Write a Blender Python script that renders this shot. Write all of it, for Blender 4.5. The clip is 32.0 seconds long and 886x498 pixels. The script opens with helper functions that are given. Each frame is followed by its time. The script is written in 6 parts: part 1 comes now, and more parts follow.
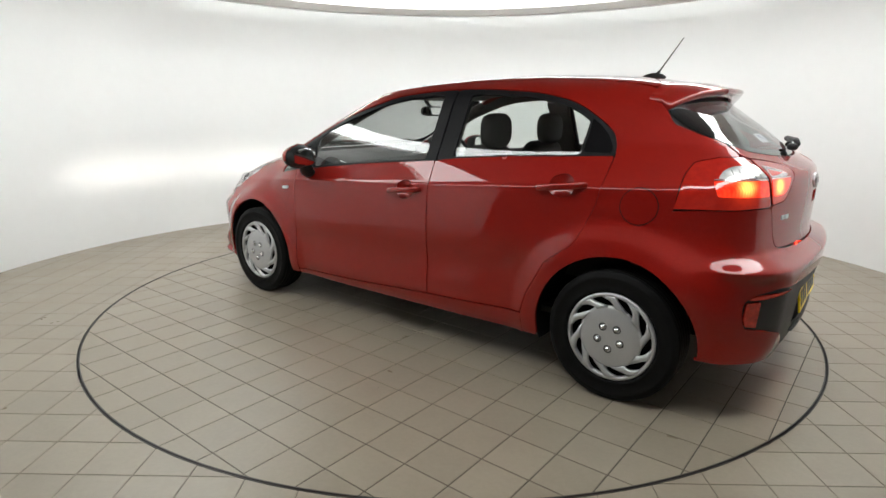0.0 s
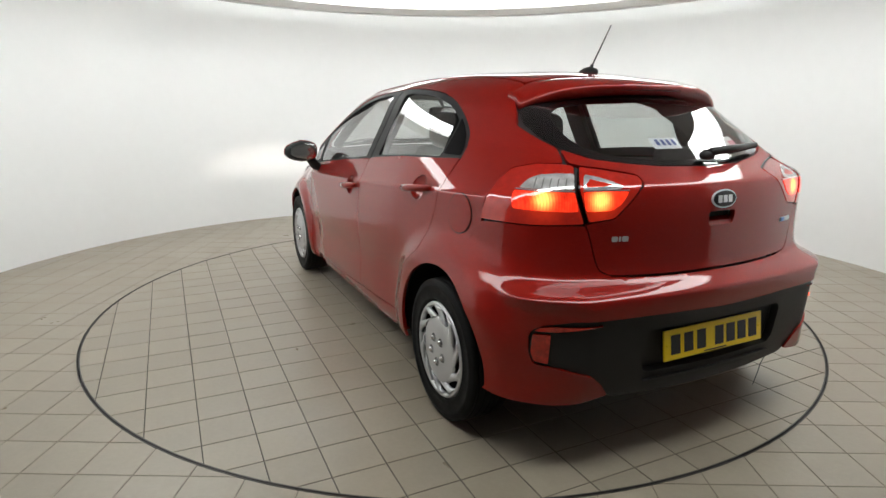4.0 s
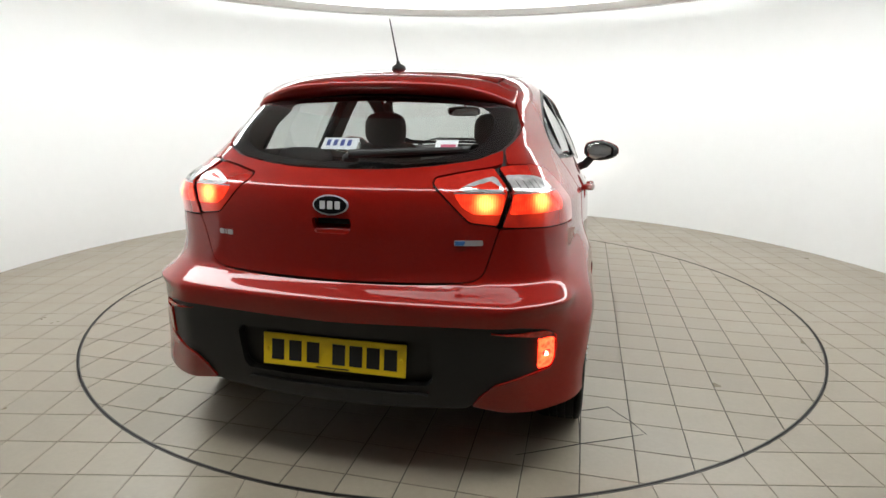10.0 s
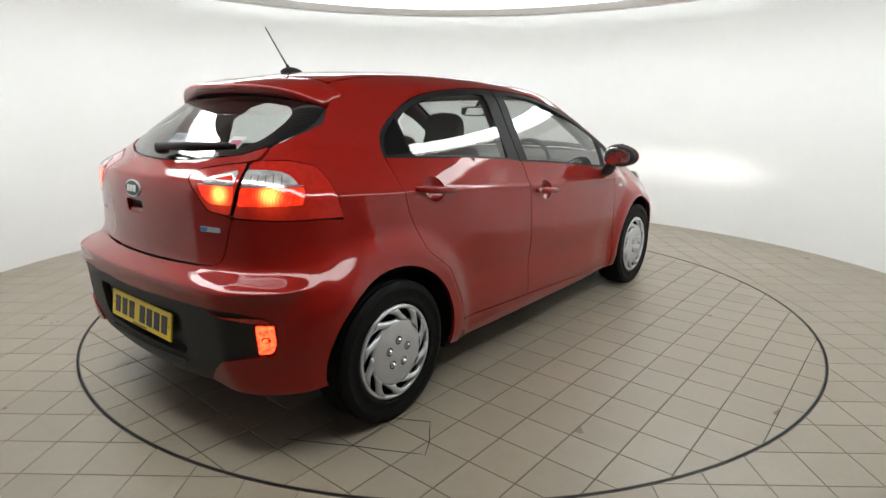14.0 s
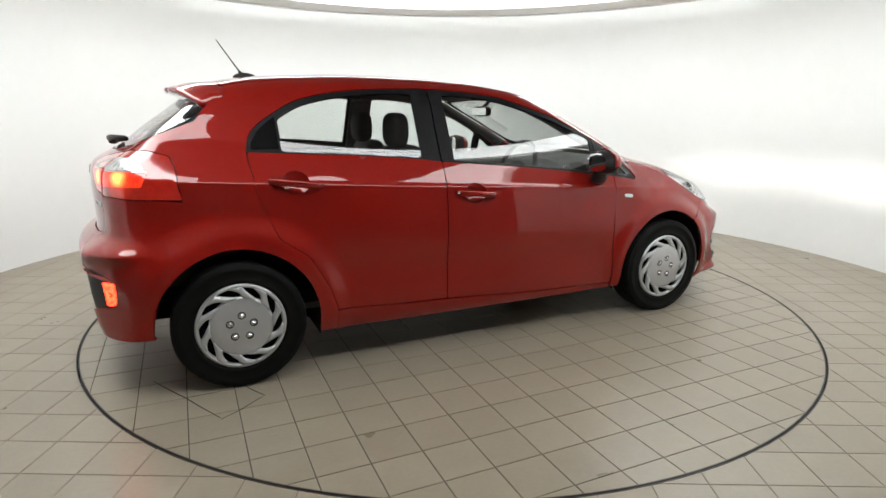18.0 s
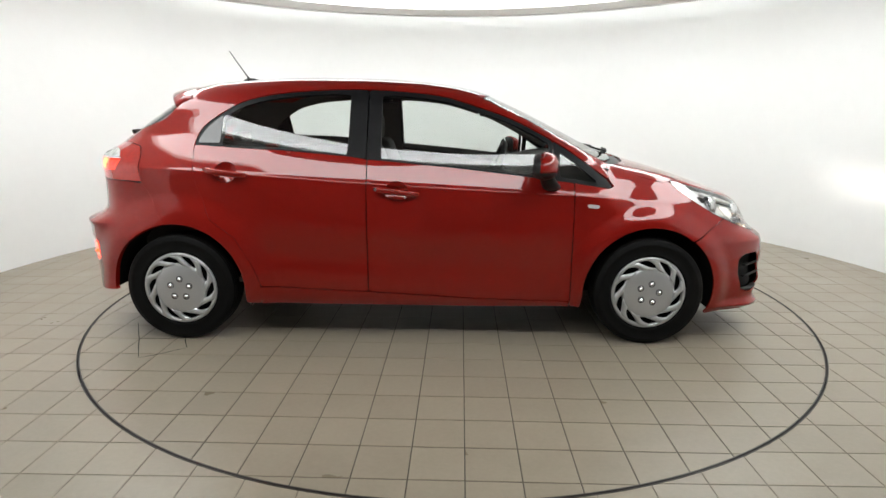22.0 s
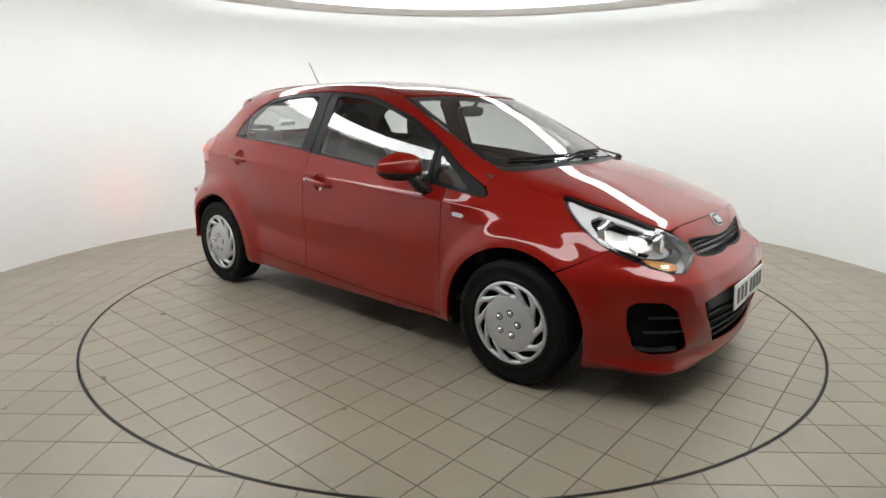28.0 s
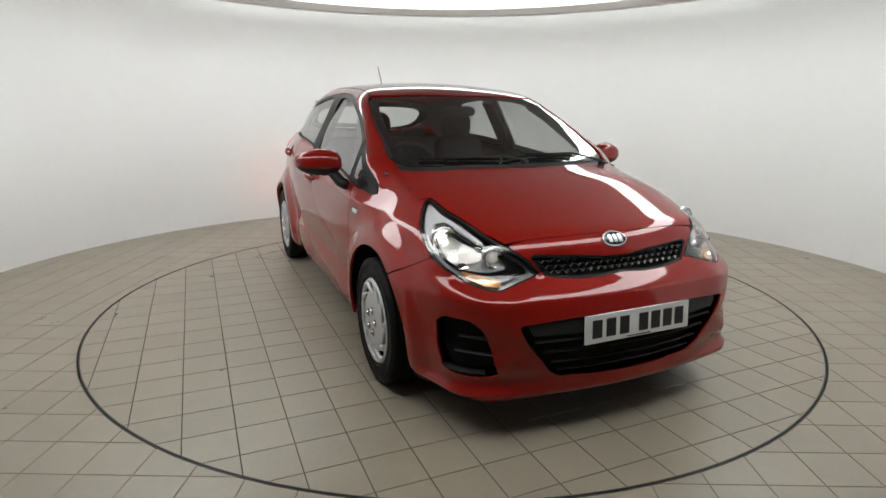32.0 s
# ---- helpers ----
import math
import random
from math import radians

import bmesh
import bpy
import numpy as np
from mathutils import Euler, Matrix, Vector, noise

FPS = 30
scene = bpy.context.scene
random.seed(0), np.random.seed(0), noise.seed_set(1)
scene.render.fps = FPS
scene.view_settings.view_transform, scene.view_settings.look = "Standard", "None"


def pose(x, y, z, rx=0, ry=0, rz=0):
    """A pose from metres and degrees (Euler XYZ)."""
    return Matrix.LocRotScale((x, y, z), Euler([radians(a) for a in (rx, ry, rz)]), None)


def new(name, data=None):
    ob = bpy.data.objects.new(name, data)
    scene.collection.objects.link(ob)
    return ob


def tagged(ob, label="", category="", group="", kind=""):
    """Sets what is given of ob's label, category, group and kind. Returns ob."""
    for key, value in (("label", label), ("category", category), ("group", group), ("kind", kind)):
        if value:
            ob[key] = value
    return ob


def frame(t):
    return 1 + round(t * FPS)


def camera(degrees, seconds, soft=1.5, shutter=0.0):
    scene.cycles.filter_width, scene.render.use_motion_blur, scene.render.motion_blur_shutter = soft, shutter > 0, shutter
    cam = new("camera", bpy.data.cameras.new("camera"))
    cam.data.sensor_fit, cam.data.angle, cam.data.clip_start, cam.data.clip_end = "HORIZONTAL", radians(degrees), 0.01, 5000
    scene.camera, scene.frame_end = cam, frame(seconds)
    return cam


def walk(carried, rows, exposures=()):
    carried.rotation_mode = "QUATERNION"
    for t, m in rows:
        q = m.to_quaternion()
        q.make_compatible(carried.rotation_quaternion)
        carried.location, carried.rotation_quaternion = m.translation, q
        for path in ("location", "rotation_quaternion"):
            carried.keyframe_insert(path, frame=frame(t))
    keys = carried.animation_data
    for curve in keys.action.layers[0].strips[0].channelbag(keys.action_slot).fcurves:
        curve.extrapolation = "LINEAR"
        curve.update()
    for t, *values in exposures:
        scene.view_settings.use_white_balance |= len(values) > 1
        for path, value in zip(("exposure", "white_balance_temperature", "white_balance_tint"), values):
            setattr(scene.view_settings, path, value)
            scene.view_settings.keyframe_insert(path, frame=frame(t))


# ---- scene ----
# one lens, one standing camera standing in the open side of the round studio
cam = camera(75.28, 32.0)
CAM_POSE = pose(0, -3.902, 1.260, 90 - 13.56, 0, 0.75) @ pose(0, 0, 0, 0, 0, 0.30)
walk(cam, [(0.0, CAM_POSE), (32.0, CAM_POSE)], exposures=[(0.0, -0.12), (3.0, -0.11), (6.0, -0.34), (7.0, -0.26), (8.0, 0.02), (9.0, 0.13), (12.0, 0.15), (14.0, -0.07), (17.0, 0.0), (22.0, 0.05), (25.0, 0.02), (28.0, -0.06), (30.0, -0.05), (31.0, -0.18), (32.0, -0.40)])

# the turntable's turn, in degrees, counted from the car's heading
TURN_START, TURN_SPEED = 142.92, -6.507


def heading(t):
    return TURN_START + TURN_SPEED * t


# ---- light: a dim world outside, the ring lamp overhead is built with the ceiling
world = bpy.data.worlds.new("world")
world.use_nodes = True
world.node_tree.nodes["Background"].inputs[0].default_value = (0.9, 0.95, 1.0, 1)
world.node_tree.nodes["Background"].inputs[1].default_value = 0.02
scene.world = world
scene.view_settings.exposure = 0.0
RING_LIGHT = 9.0


# ---- materials
def mat(name, col, rough=0.5, metal=0.0, var=0.0, scale=8.0, bump=0.0, bscale=60.0, rvar=0.0, coat=0.0, spec=0.5, obj=0.0):
    """A surface with variation of tone (var) at two sizes, fine relief and uneven gloss."""
    m = bpy.data.materials.new(name)
    m.use_nodes = True
    nt = m.node_tree
    b = nt.nodes["Principled BSDF"]
    b.inputs["Base Color"].default_value = (*col, 1)
    b.inputs["Roughness"].default_value = rough
    b.inputs["Metallic"].default_value = metal
    b.inputs["Coat Weight"].default_value = coat
    b.inputs["Coat Roughness"].default_value = 0.03
    b.inputs["Specular IOR Level"].default_value = spec
    tc = nt.nodes.new("ShaderNodeTexCoord")
    if var or rvar:
        n1 = nt.nodes.new("ShaderNodeTexNoise")
        n1.inputs["Scale"].default_value = scale
        n1.inputs["Detail"].default_value = 6
        n2 = nt.nodes.new("ShaderNodeTexNoise")
        n2.inputs["Scale"].default_value = scale * 14
        n2.inputs["Detail"].default_value = 3
        place = tc.outputs["Object"]
        if obj:
            # each piece takes another part of the pattern
            pick = nt.nodes.new("ShaderNodeObjectInfo")
            shift = nt.nodes.new("ShaderNodeVectorMath")
            shift.operation = "MULTIPLY_ADD"
            shift.inputs[1].default_value = (37.0, 53.0, 11.0)
            nt.links.new(pick.outputs["Random"], shift.inputs[0])
            nt.links.new(place, shift.inputs[2])
            place = shift.outputs[0]
        for n in (n1, n2):
            nt.links.new(place, n.inputs["Vector"])
        add = nt.nodes.new("ShaderNodeMath")
        add.operation = "ADD"
        nt.links.new(n1.outputs[0], add.inputs[0])
        half = nt.nodes.new("ShaderNodeMath")
        half.operation = "MULTIPLY_ADD"
        half.inputs[1].default_value = 0.5
        half.inputs[2].default_value = -0.25
        nt.links.new(n2.outputs[0], half.inputs[0])
        nt.links.new(half.outputs[0], add.inputs[1])
        last = add.outputs[0]
        if obj:
            oi = nt.nodes.new("ShaderNodeObjectInfo")
            mo = nt.nodes.new("ShaderNodeMath")
            mo.operation = "MULTIPLY_ADD"
            mo.inputs[1].default_value = obj
            nt.links.new(oi.outputs["Random"], mo.inputs[0])
            nt.links.new(last, mo.inputs[2])
            sub = nt.nodes.new("ShaderNodeMath")
            sub.operation = "SUBTRACT"
            sub.inputs[1].default_value = obj / 2
            nt.links.new(mo.outputs[0], sub.inputs[0])
            last = sub.outputs[0]
        if var:
            mr = nt.nodes.new("ShaderNodeMapRange")
            mr.inputs["From Min"].default_value = 0.2
            mr.inputs["From Max"].default_value = 0.8
            mr.inputs["To Min"].default_value = 1 - var
            mr.inputs["To Max"].default_value = 1 + var
            nt.links.new(last, mr.inputs["Value"])
            mx = nt.nodes.new("ShaderNodeVectorMath")
            mx.operation = "SCALE"
            mx.inputs[0].default_value = col
            nt.links.new(mr.outputs[0], mx.inputs["Scale"])
            nt.links.new(mx.outputs[0], b.inputs["Base Color"])
        if rvar:
            rr = nt.nodes.new("ShaderNodeMapRange")
            rr.inputs["From Min"].default_value = 0.25
            rr.inputs["From Max"].default_value = 0.75
            rr.inputs["To Min"].default_value = max(0.02, rough - rvar)
            rr.inputs["To Max"].default_value = min(1, rough + rvar)
            nt.links.new(n1.outputs[0], rr.inputs["Value"])
            nt.links.new(rr.outputs[0], b.inputs["Roughness"])
    if bump:
        n3 = nt.nodes.new("ShaderNodeTexNoise")
        n3.inputs["Scale"].default_value = bscale
        n3.inputs["Detail"].default_value = 4
        nt.links.new(tc.outputs["Object"], n3.inputs["Vector"])
        bp = nt.nodes.new("ShaderNodeBump")
        bp.inputs["Strength"].default_value = bump
        bp.inputs["Distance"].default_value = 0.002
        nt.links.new(n3.outputs[0], bp.inputs["Height"])
        nt.links.new(bp.outputs[0], b.inputs["Normal"])
    return m


def glow(name, col, strength):
    m = bpy.data.materials.new(name)
    m.use_nodes = True
    b = m.node_tree.nodes["Principled BSDF"]
    b.inputs["Base Color"].default_value = (*[min(1, c) for c in col], 1)
    b.inputs["Emission Color"].default_value = (*col, 1)
    b.inputs["Emission Strength"].default_value = strength
    return m


def pane(name, tint, gloss_rough=0.0, base=0.05, top=0.95):
    """Clear or tinted sheet: see-through colour with a mirror gloss that rises at grazing angles."""
    m = bpy.data.materials.new(name)
    m.use_nodes = True
    nt = m.node_tree
    nt.nodes.remove(nt.nodes["Principled BSDF"])
    out = nt.nodes["Material Output"]
    tr = nt.nodes.new("ShaderNodeBsdfTransparent")
    tr.inputs[0].default_value = (*tint, 1)
    gl = nt.nodes.new("ShaderNodeBsdfGlossy")
    gl.inputs["Roughness"].default_value = gloss_rough
    lw = nt.nodes.new("ShaderNodeLayerWeight")
    lw.inputs[0].default_value = 0.5
    fr = nt.nodes.new("ShaderNodeMath")
    fr.operation = "POWER"
    fr.inputs[1].default_value = 2.5
    nt.links.new(lw.outputs["Facing"], fr.inputs[0])
    mr = nt.nodes.new("ShaderNodeMapRange")
    mr.inputs["To Min"].default_value = base
    mr.inputs["To Max"].default_value = top
    nt.links.new(fr.outputs[0], mr.inputs["Value"])
    mix = nt.nodes.new("ShaderNodeMixShader")
    nt.links.new(mr.outputs[0], mix.inputs[0])
    nt.links.new(tr.outputs[0], mix.inputs[1])
    nt.links.new(gl.outputs[0], mix.inputs[2])
    nt.links.new(mix.outputs[0], out.inputs[0])
    return m


M_WALL = mat("white_wall_paint", (0.875, 0.885, 0.88), 0.75, var=0.02, scale=0.8, bump=0.12, bscale=120)
M_CEIL = mat("ceiling_paint", (0.84, 0.84, 0.83), 0.7, var=0.03, scale=1.5)
M_CEIL_DARK = mat("grey_ceiling_cloth", (0.30, 0.30, 0.30), 0.85, var=0.08, scale=2.0)
M_FASCIA = mat("pale_fascia", (0.86, 0.85, 0.83), 0.5, var=0.03, scale=2.0)
M_LIP = mat("white_gloss_lip", (0.85, 0.85, 0.85), 0.25)
M_LIGHT = glow("light_diffuser", (0.972, 1.0, 0.995), RING_LIGHT)
M_TILE = mat("beige_floor_tile", (0.262, 0.226, 0.172), 0.36, var=0.10, scale=4.0, bump=0.15, bscale=90, rvar=0.10, obj=0.28, spec=0.6)
# paler than the turntable's grout, so the outer joints stay faint
M_GROUT_PALE = mat("pale_floor_grout", (0.150, 0.130, 0.100), 0.9, var=0.2, scale=20)
M_GROUT = mat("dark_grout", (0.060, 0.052, 0.043), 0.9, var=0.2, scale=30)
M_STEEL = mat("dull_steel", (0.10, 0.097, 0.092), 0.45, 1.0, var=0.08, scale=25)
M_BLACK = mat("black_gap", (0.01, 0.01, 0.01), 0.8)


# ---- mesh helpers
def finish(bm, name, material, parent=None, label="", smooth=False, category="", kind="", group=""):
    me = bpy.data.meshes.new(name)
    bm.to_mesh(me)
    bm.free()
    for m in (material if isinstance(material, (list, tuple)) else [material]):
        me.materials.append(m)
    if smooth:
        me.polygons.foreach_set("use_smooth", [True] * len(me.polygons))
    ob = new(name, me)
    ob.parent = parent
    tagged(ob, label, category, group, kind)
    return ob


def part(name, bm, material, parent, label="", smooth=False):
    return finish(bm, name, material, parent, label, smooth)


def ring_bm(bm, r0, r1, z0, z1, n=192):
    """A flat hoop of rectangular section."""
    rows = []
    for k in range(n):
        a = 2 * math.pi * k / n
        c, s = math.cos(a), math.sin(a)
        rows.append([bm.verts.new((r * c, r * s, z)) for r, z in ((r0, z0), (r1, z0), (r1, z1), (r0, z1))])
    for k in range(n):
        a, b = rows[k], rows[(k + 1) % n]
        for i in range(4):
            j = (i + 1) % 4
            bm.faces.new((a[i], a[j], b[j], b[i]))
    bmesh.ops.recalc_face_normals(bm, faces=bm.faces)
    return bm


def disc_bm(bm, r, z0, z1, n=128):
    geo = bmesh.ops.create_cone(bm, cap_ends=True, segments=n, radius1=r, radius2=r, depth=z1 - z0)
    bmesh.ops.translate(bm, verts=geo["verts"], vec=(0, 0, (z0 + z1) / 2))
    return bm


# ---- the round room
WALL_R, WALL_TOP = 3.565, 2.72


def build_wall():
    """The round wall, open towards the hall from which the car drives in."""
    bm = bmesh.new()
    n = 160
    a0, a1 = radians(-90 + DOOR_HALF), radians(270 - DOOR_HALF)
    angles = np.linspace(a0, a1, n)

    def strip(r, flip):
        rows = [[bm.verts.new((r * math.cos(a), r * math.sin(a), z)) for z in (0.0, 0.9, 1.8, WALL_TOP)] for a in angles]
        for p, q in zip(rows, rows[1:]):
            for i in range(3):
                f = (p[i], p[i + 1], q[i + 1], q[i])
                bm.faces.new(tuple(reversed(f)) if flip else f)
    strip(WALL_R, False)
    strip(WALL_R + 0.08, True)
    for a in (a0, a1):
        c, q = math.cos(a), math.sin(a)
        bm.faces.new([bm.verts.new((r * c, r * q, z)) for r, z in ((WALL_R, 0), (WALL_R + 0.08, 0), (WALL_R + 0.08, WALL_TOP), (WALL_R, WALL_TOP))])
    bmesh.ops.recalc_face_normals(bm, faces=[f for f in bm.faces if len(f.verts) == 4 and all(len(e.link_faces) == 1 for e in f.edges)])
    return finish(bm, "wall", M_WALL, None, "seamless white painted round studio wall", True, "wall", "structure")


def slab_box(bm, lo, hi):
    g = bmesh.ops.create_cube(bm, size=1)
    for q in g["verts"]:
        q.co = Vector([lo[i] + (hi[i] - lo[i]) * (q.co[i] + 0.5) for i in range(3)])
    return bm


def build_hall():
    """The dim hall behind the open side, where the camera stands."""
    x, y1, h = 3.0, -6.6, WALL_TOP
    bm = slab_box(bmesh.new(), (-x - 0.1, y1, 0), (-x, -2.15, h))
    slab_box(bm, (x, y1, 0), (x + 0.1, -2.15, h))
    slab_box(bm, (-x - 0.1, y1 - 0.1, 0), (x + 0.1, y1, h))
    finish(bm, "wall_hall", M_HALL, None, "dim grey walls of the entrance hall", False, "wall", "structure")
    finish(slab_box(bmesh.new(), (-x - 0.1, y1 - 0.1, h), (x + 0.1, -2.6, h + 0.1)), "ceiling_hall", M_HALL, None, "dim grey hall ceiling", False, "ceiling", "structure")
    finish(slab_box(bmesh.new(), (-x - 0.1, y1 - 0.1, -0.06), (x + 0.1, -2.0, -0.006)), "floor_hall", M_HALLFLOOR, None, "dim concrete hall floor", False, "floor", "structure")


DOOR_HALF = 50.0
M_HALL = mat("grey_hall_paint", (0.29, 0.29, 0.285), 0.8, var=0.15, scale=1.5)
M_HALLFLOOR = mat("hall_concrete", (0.26, 0.25, 0.235), 0.7, var=0.2, scale=2.0)


def build_ceiling():
    bm = bmesh.new()
    disc_bm(bm, WALL_R + 0.08, WALL_TOP + 0.002, WALL_TOP + 0.098)
    finish(bm, "ceiling", M_CEIL, None, "plain off-white studio ceiling above the ring lamp", False, "ceiling", "structure")
    lamp = tagged(new("ring_lamp"), "large round studio light ring with pale grey rim, switched on", "ceiling light")
    lamp.location = (0, 0, 2.32)
    part("housing", ring_bm(bmesh.new(), 2.74, 3.15, 0.0, 0.10), M_FASCIA, lamp, "pale grey rim of the light ring")
    part("lip", ring_bm(bmesh.new(), 3.15, 3.18, -0.012, 0.11), M_LIP, lamp, "white outer lip")
    part("diffuser", ring_bm(bmesh.new(), LIGHT_R0, 2.74, 0.05, 0.08), M_LIGHT, lamp, "glowing white diffuser")
    part("centre_panel", disc_bm(bmesh.new(), LIGHT_R0 - 0.002, 0.055, 0.10), M_CEIL_DARK, lamp, "dark grey cloth centre panel")
    for k in range(8):
        bm = bmesh.new()
        a = math.pi / 4 * (k + 0.5)
        g = bmesh.ops.create_cone(bm, cap_ends=True, segments=8, radius1=0.008, radius2=0.008, depth=0.30)
        bmesh.ops.translate(bm, verts=g["verts"], vec=(2.95 * math.cos(a), 2.95 * math.sin(a), 0.25))
        part("hanger", bm, M_STEEL, lamp)


LIGHT_R0 = 2.30
build_wall()
build_hall()
build_ceiling()


# ---- floor and turntable
TABLE_R, TILE, JOINT = 2.254, 0.2025, 0.0032


def square_clip(cx, cy, h, r, keep_in):
    """Square tile round (cx, cy), cut by the circle r: the part inside or outside. None where nothing is left, True where whole."""
    P = [(cx - h, cy - h), (cx + h, cy - h), (cx + h, cy + h), (cx - h, cy + h)]
    near = math.hypot(max(abs(cx) - h, 0), max(abs(cy) - h, 0))
    far = max(math.hypot(*q) for q in P)
    if keep_in and far <= r or not keep_in and near >= r:
        return True
    if keep_in and near >= r or not keep_in and far <= r:
        return None
    pts = []
    steps = 12
    for i in range(4):
        a, b = P[i], P[(i + 1) % 4]
        for k in range(steps):
            f = k / steps
            pts.append((a[0] + (b[0] - a[0]) * f, a[1] + (b[1] - a[1]) * f, k == 0))
    ok = lambda q: (math.hypot(q[0], q[1]) <= r) == keep_in
    out = []
    n = len(pts)
    for i in range(n):
        a, b = pts[i], pts[(i + 1) % n]
        if ok(a) and a[2]:
            out.append(((a[0], a[1]), False))
        if ok(a) != ok(b):
            lo, hi = a, b
            for _ in range(24):
                mid = ((lo[0] + hi[0]) / 2, (lo[1] + hi[1]) / 2)
                if ok(mid) == ok(a):
                    lo = mid
                else:
                    hi = mid
            out.append(((lo[0], lo[1]), True))
    # between two cuts follow the circle
    res = []
    m = len(out)
    for i in range(m):
        (p, cut), (q, cut2) = out[i], out[(i + 1) % m]
        res.append(p)
        mid = ((p[0] + q[0]) / 2, (p[1] + q[1]) / 2)
        if cut and cut2:
            f = max(abs(mid[0] - cx), abs(mid[1] - cy)) > h * 0.999
            if not f:
                a0, a1 = math.atan2(p[1], p[0]), math.atan2(q[1], q[0])
                d = (a1 - a0 + math.pi) % (2 * math.pi) - math.pi
                for k in range(1, 4):
                    a = a0 + d * k / 4
                    res.append((r * math.cos(a), r * math.sin(a)))
    return res if len(res) > 2 else None


def slab(bm, poly, cx=0.0, cy=0.0, top=0.0, deep=-0.008, ch=0.0015):
    """A tile of the outline poly with a worn edge."""
    n = len(poly)
    mx, my = sum(p[0] for p in poly) / n, sum(p[1] for p in poly) / n
    rows = []
    for z, inset in ((deep, 0), (top - ch, 0), (top, ch)):
        row = []
        for x, y in poly:
            d = math.hypot(mx - x, my - y) or 1
            row.append(bm.verts.new((x + (mx - x) / d * inset - cx, y + (my - y) / d * inset - cy, z)))
        rows.append(row)
    for a, b in ((0, 1), (1, 2)):
        for i in range(n):
            j = (i + 1) % n
            bm.faces.new((rows[a][i], rows[a][j], rows[b][j], rows[b][i]))
    bm.faces.new(rows[2])


def tiles(parent, r_cut, keep_in, r_limit, phase, turn, pick, rest_label, joint=JOINT):
    """Square tiles over the plan inside or outside a circle; those that pick() chooses are pieces of their own."""
    h = (TILE - joint) / 2
    whole = None
    rest = bmesh.new()
    c, s = math.cos(radians(turn)), math.sin(radians(turn))
    n = int(r_limit / TILE) + 2
    chosen = []
    for i in range(-n, n + 1):
        for j in range(-n, n + 1):
            cx, cy = i * TILE + phase[0], j * TILE + phase[1]
            if math.hypot(cx, cy) > r_limit + 0.15:
                continue
            q = square_clip(cx, cy, h, r_cut, keep_in)
            if q is None:
                continue
            chosen.append((pick(cx, cy), cx, cy, q))
    chosen.sort(key=lambda e: e[0])
    for rank, (_, cx, cy, q) in enumerate(chosen):
        box = [(cx - h, cy - h), (cx + h, cy - h), (cx + h, cy + h), (cx - h, cy + h)]
        if rank >= 300:
            slab(rest, box if q is True else q)
            continue
        if q is True and whole:
            ob = new("tile", whole)
        else:
            bm = bmesh.new()
            slab(bm, box if q is True else q, cx, cy)
            me = bpy.data.meshes.new("tile")
            bm.to_mesh(me)
            bm.free()
            me.materials.append(M_TILE)
            if q is True:
                whole = me
            ob = new("tile", me)
        ob.parent = parent
        ob.location = (cx * c - cy * s, cx * s + cy * c, 0)
        ob.rotation_euler = (0, 0, radians(turn))
    bmesh.ops.rotate(rest, verts=rest.verts, matrix=Matrix.Rotation(radians(turn), 3, "Z"))
    finish(rest, "tile_field", M_TILE, parent, rest_label, kind="stuff")


FLOOR = finish(ring_bm(bmesh.new(), TABLE_R + 0.004, 3.70, -0.06, -0.0025), "floor", M_GROUT_PALE, None,
               "beige square ceramic floor tiles with dark joints", False, "floor", "structure")
PIT = finish(disc_bm(bmesh.new(), 3.7, -0.14, -0.10), "ground", M_BLACK, None, "dark base under the turntable", False, "ground", "structure")
TABLE = tagged(new("turntable"), "round turntable flush in the floor, covered with beige tiles", "turntable")
part("base_disc", disc_bm(bmesh.new(), TABLE_R - 0.012, -0.10, -0.0025), M_GROUT, TABLE, "dark base with tile joints")
part("rim_band", ring_bm(bmesh.new(), TABLE_R - 0.0095, TABLE_R - 0.005, -0.05, 0.001), M_STEEL, TABLE, "thin steel edge band")
part("floor_band", ring_bm(bmesh.new(), TABLE_R + 0.002, TABLE_R + 0.005, -0.06, 0.001), M_STEEL, FLOOR, "thin steel edge band")

def crack(pts, width=0.004):
    """A thin dark crack that runs over the tiles."""
    bm = bmesh.new()
    rows = []
    for k, (x, y) in enumerate(pts):
        a, b = pts[max(k - 1, 0)], pts[min(k + 1, len(pts) - 1)]
        dx, dy = b[0] - a[0], b[1] - a[1]
        n = math.hypot(dx, dy)
        w = width * (0.5 if 0 < k < len(pts) - 1 else 0.25)
        rows.append([bm.verts.new((x - dy / n * w * q, y + dx / n * w * q, z)) for q, z in ((-1, 0.0004), (-1, 0.0011), (1, 0.0011), (1, 0.0004))])
    for r0, r1 in zip(rows, rows[1:]):
        for i in range(4):
            bm.faces.new((r0[i], r1[i], r1[(i + 1) % 4], r0[(i + 1) % 4]))
    bm.faces.new(rows[0])
    bm.faces.new(list(reversed(rows[-1])))
    bmesh.ops.recalc_face_normals(bm, faces=bm.faces)
    part("crack", bm, M_BLACK, TABLE, "thin dark crack across a tile")


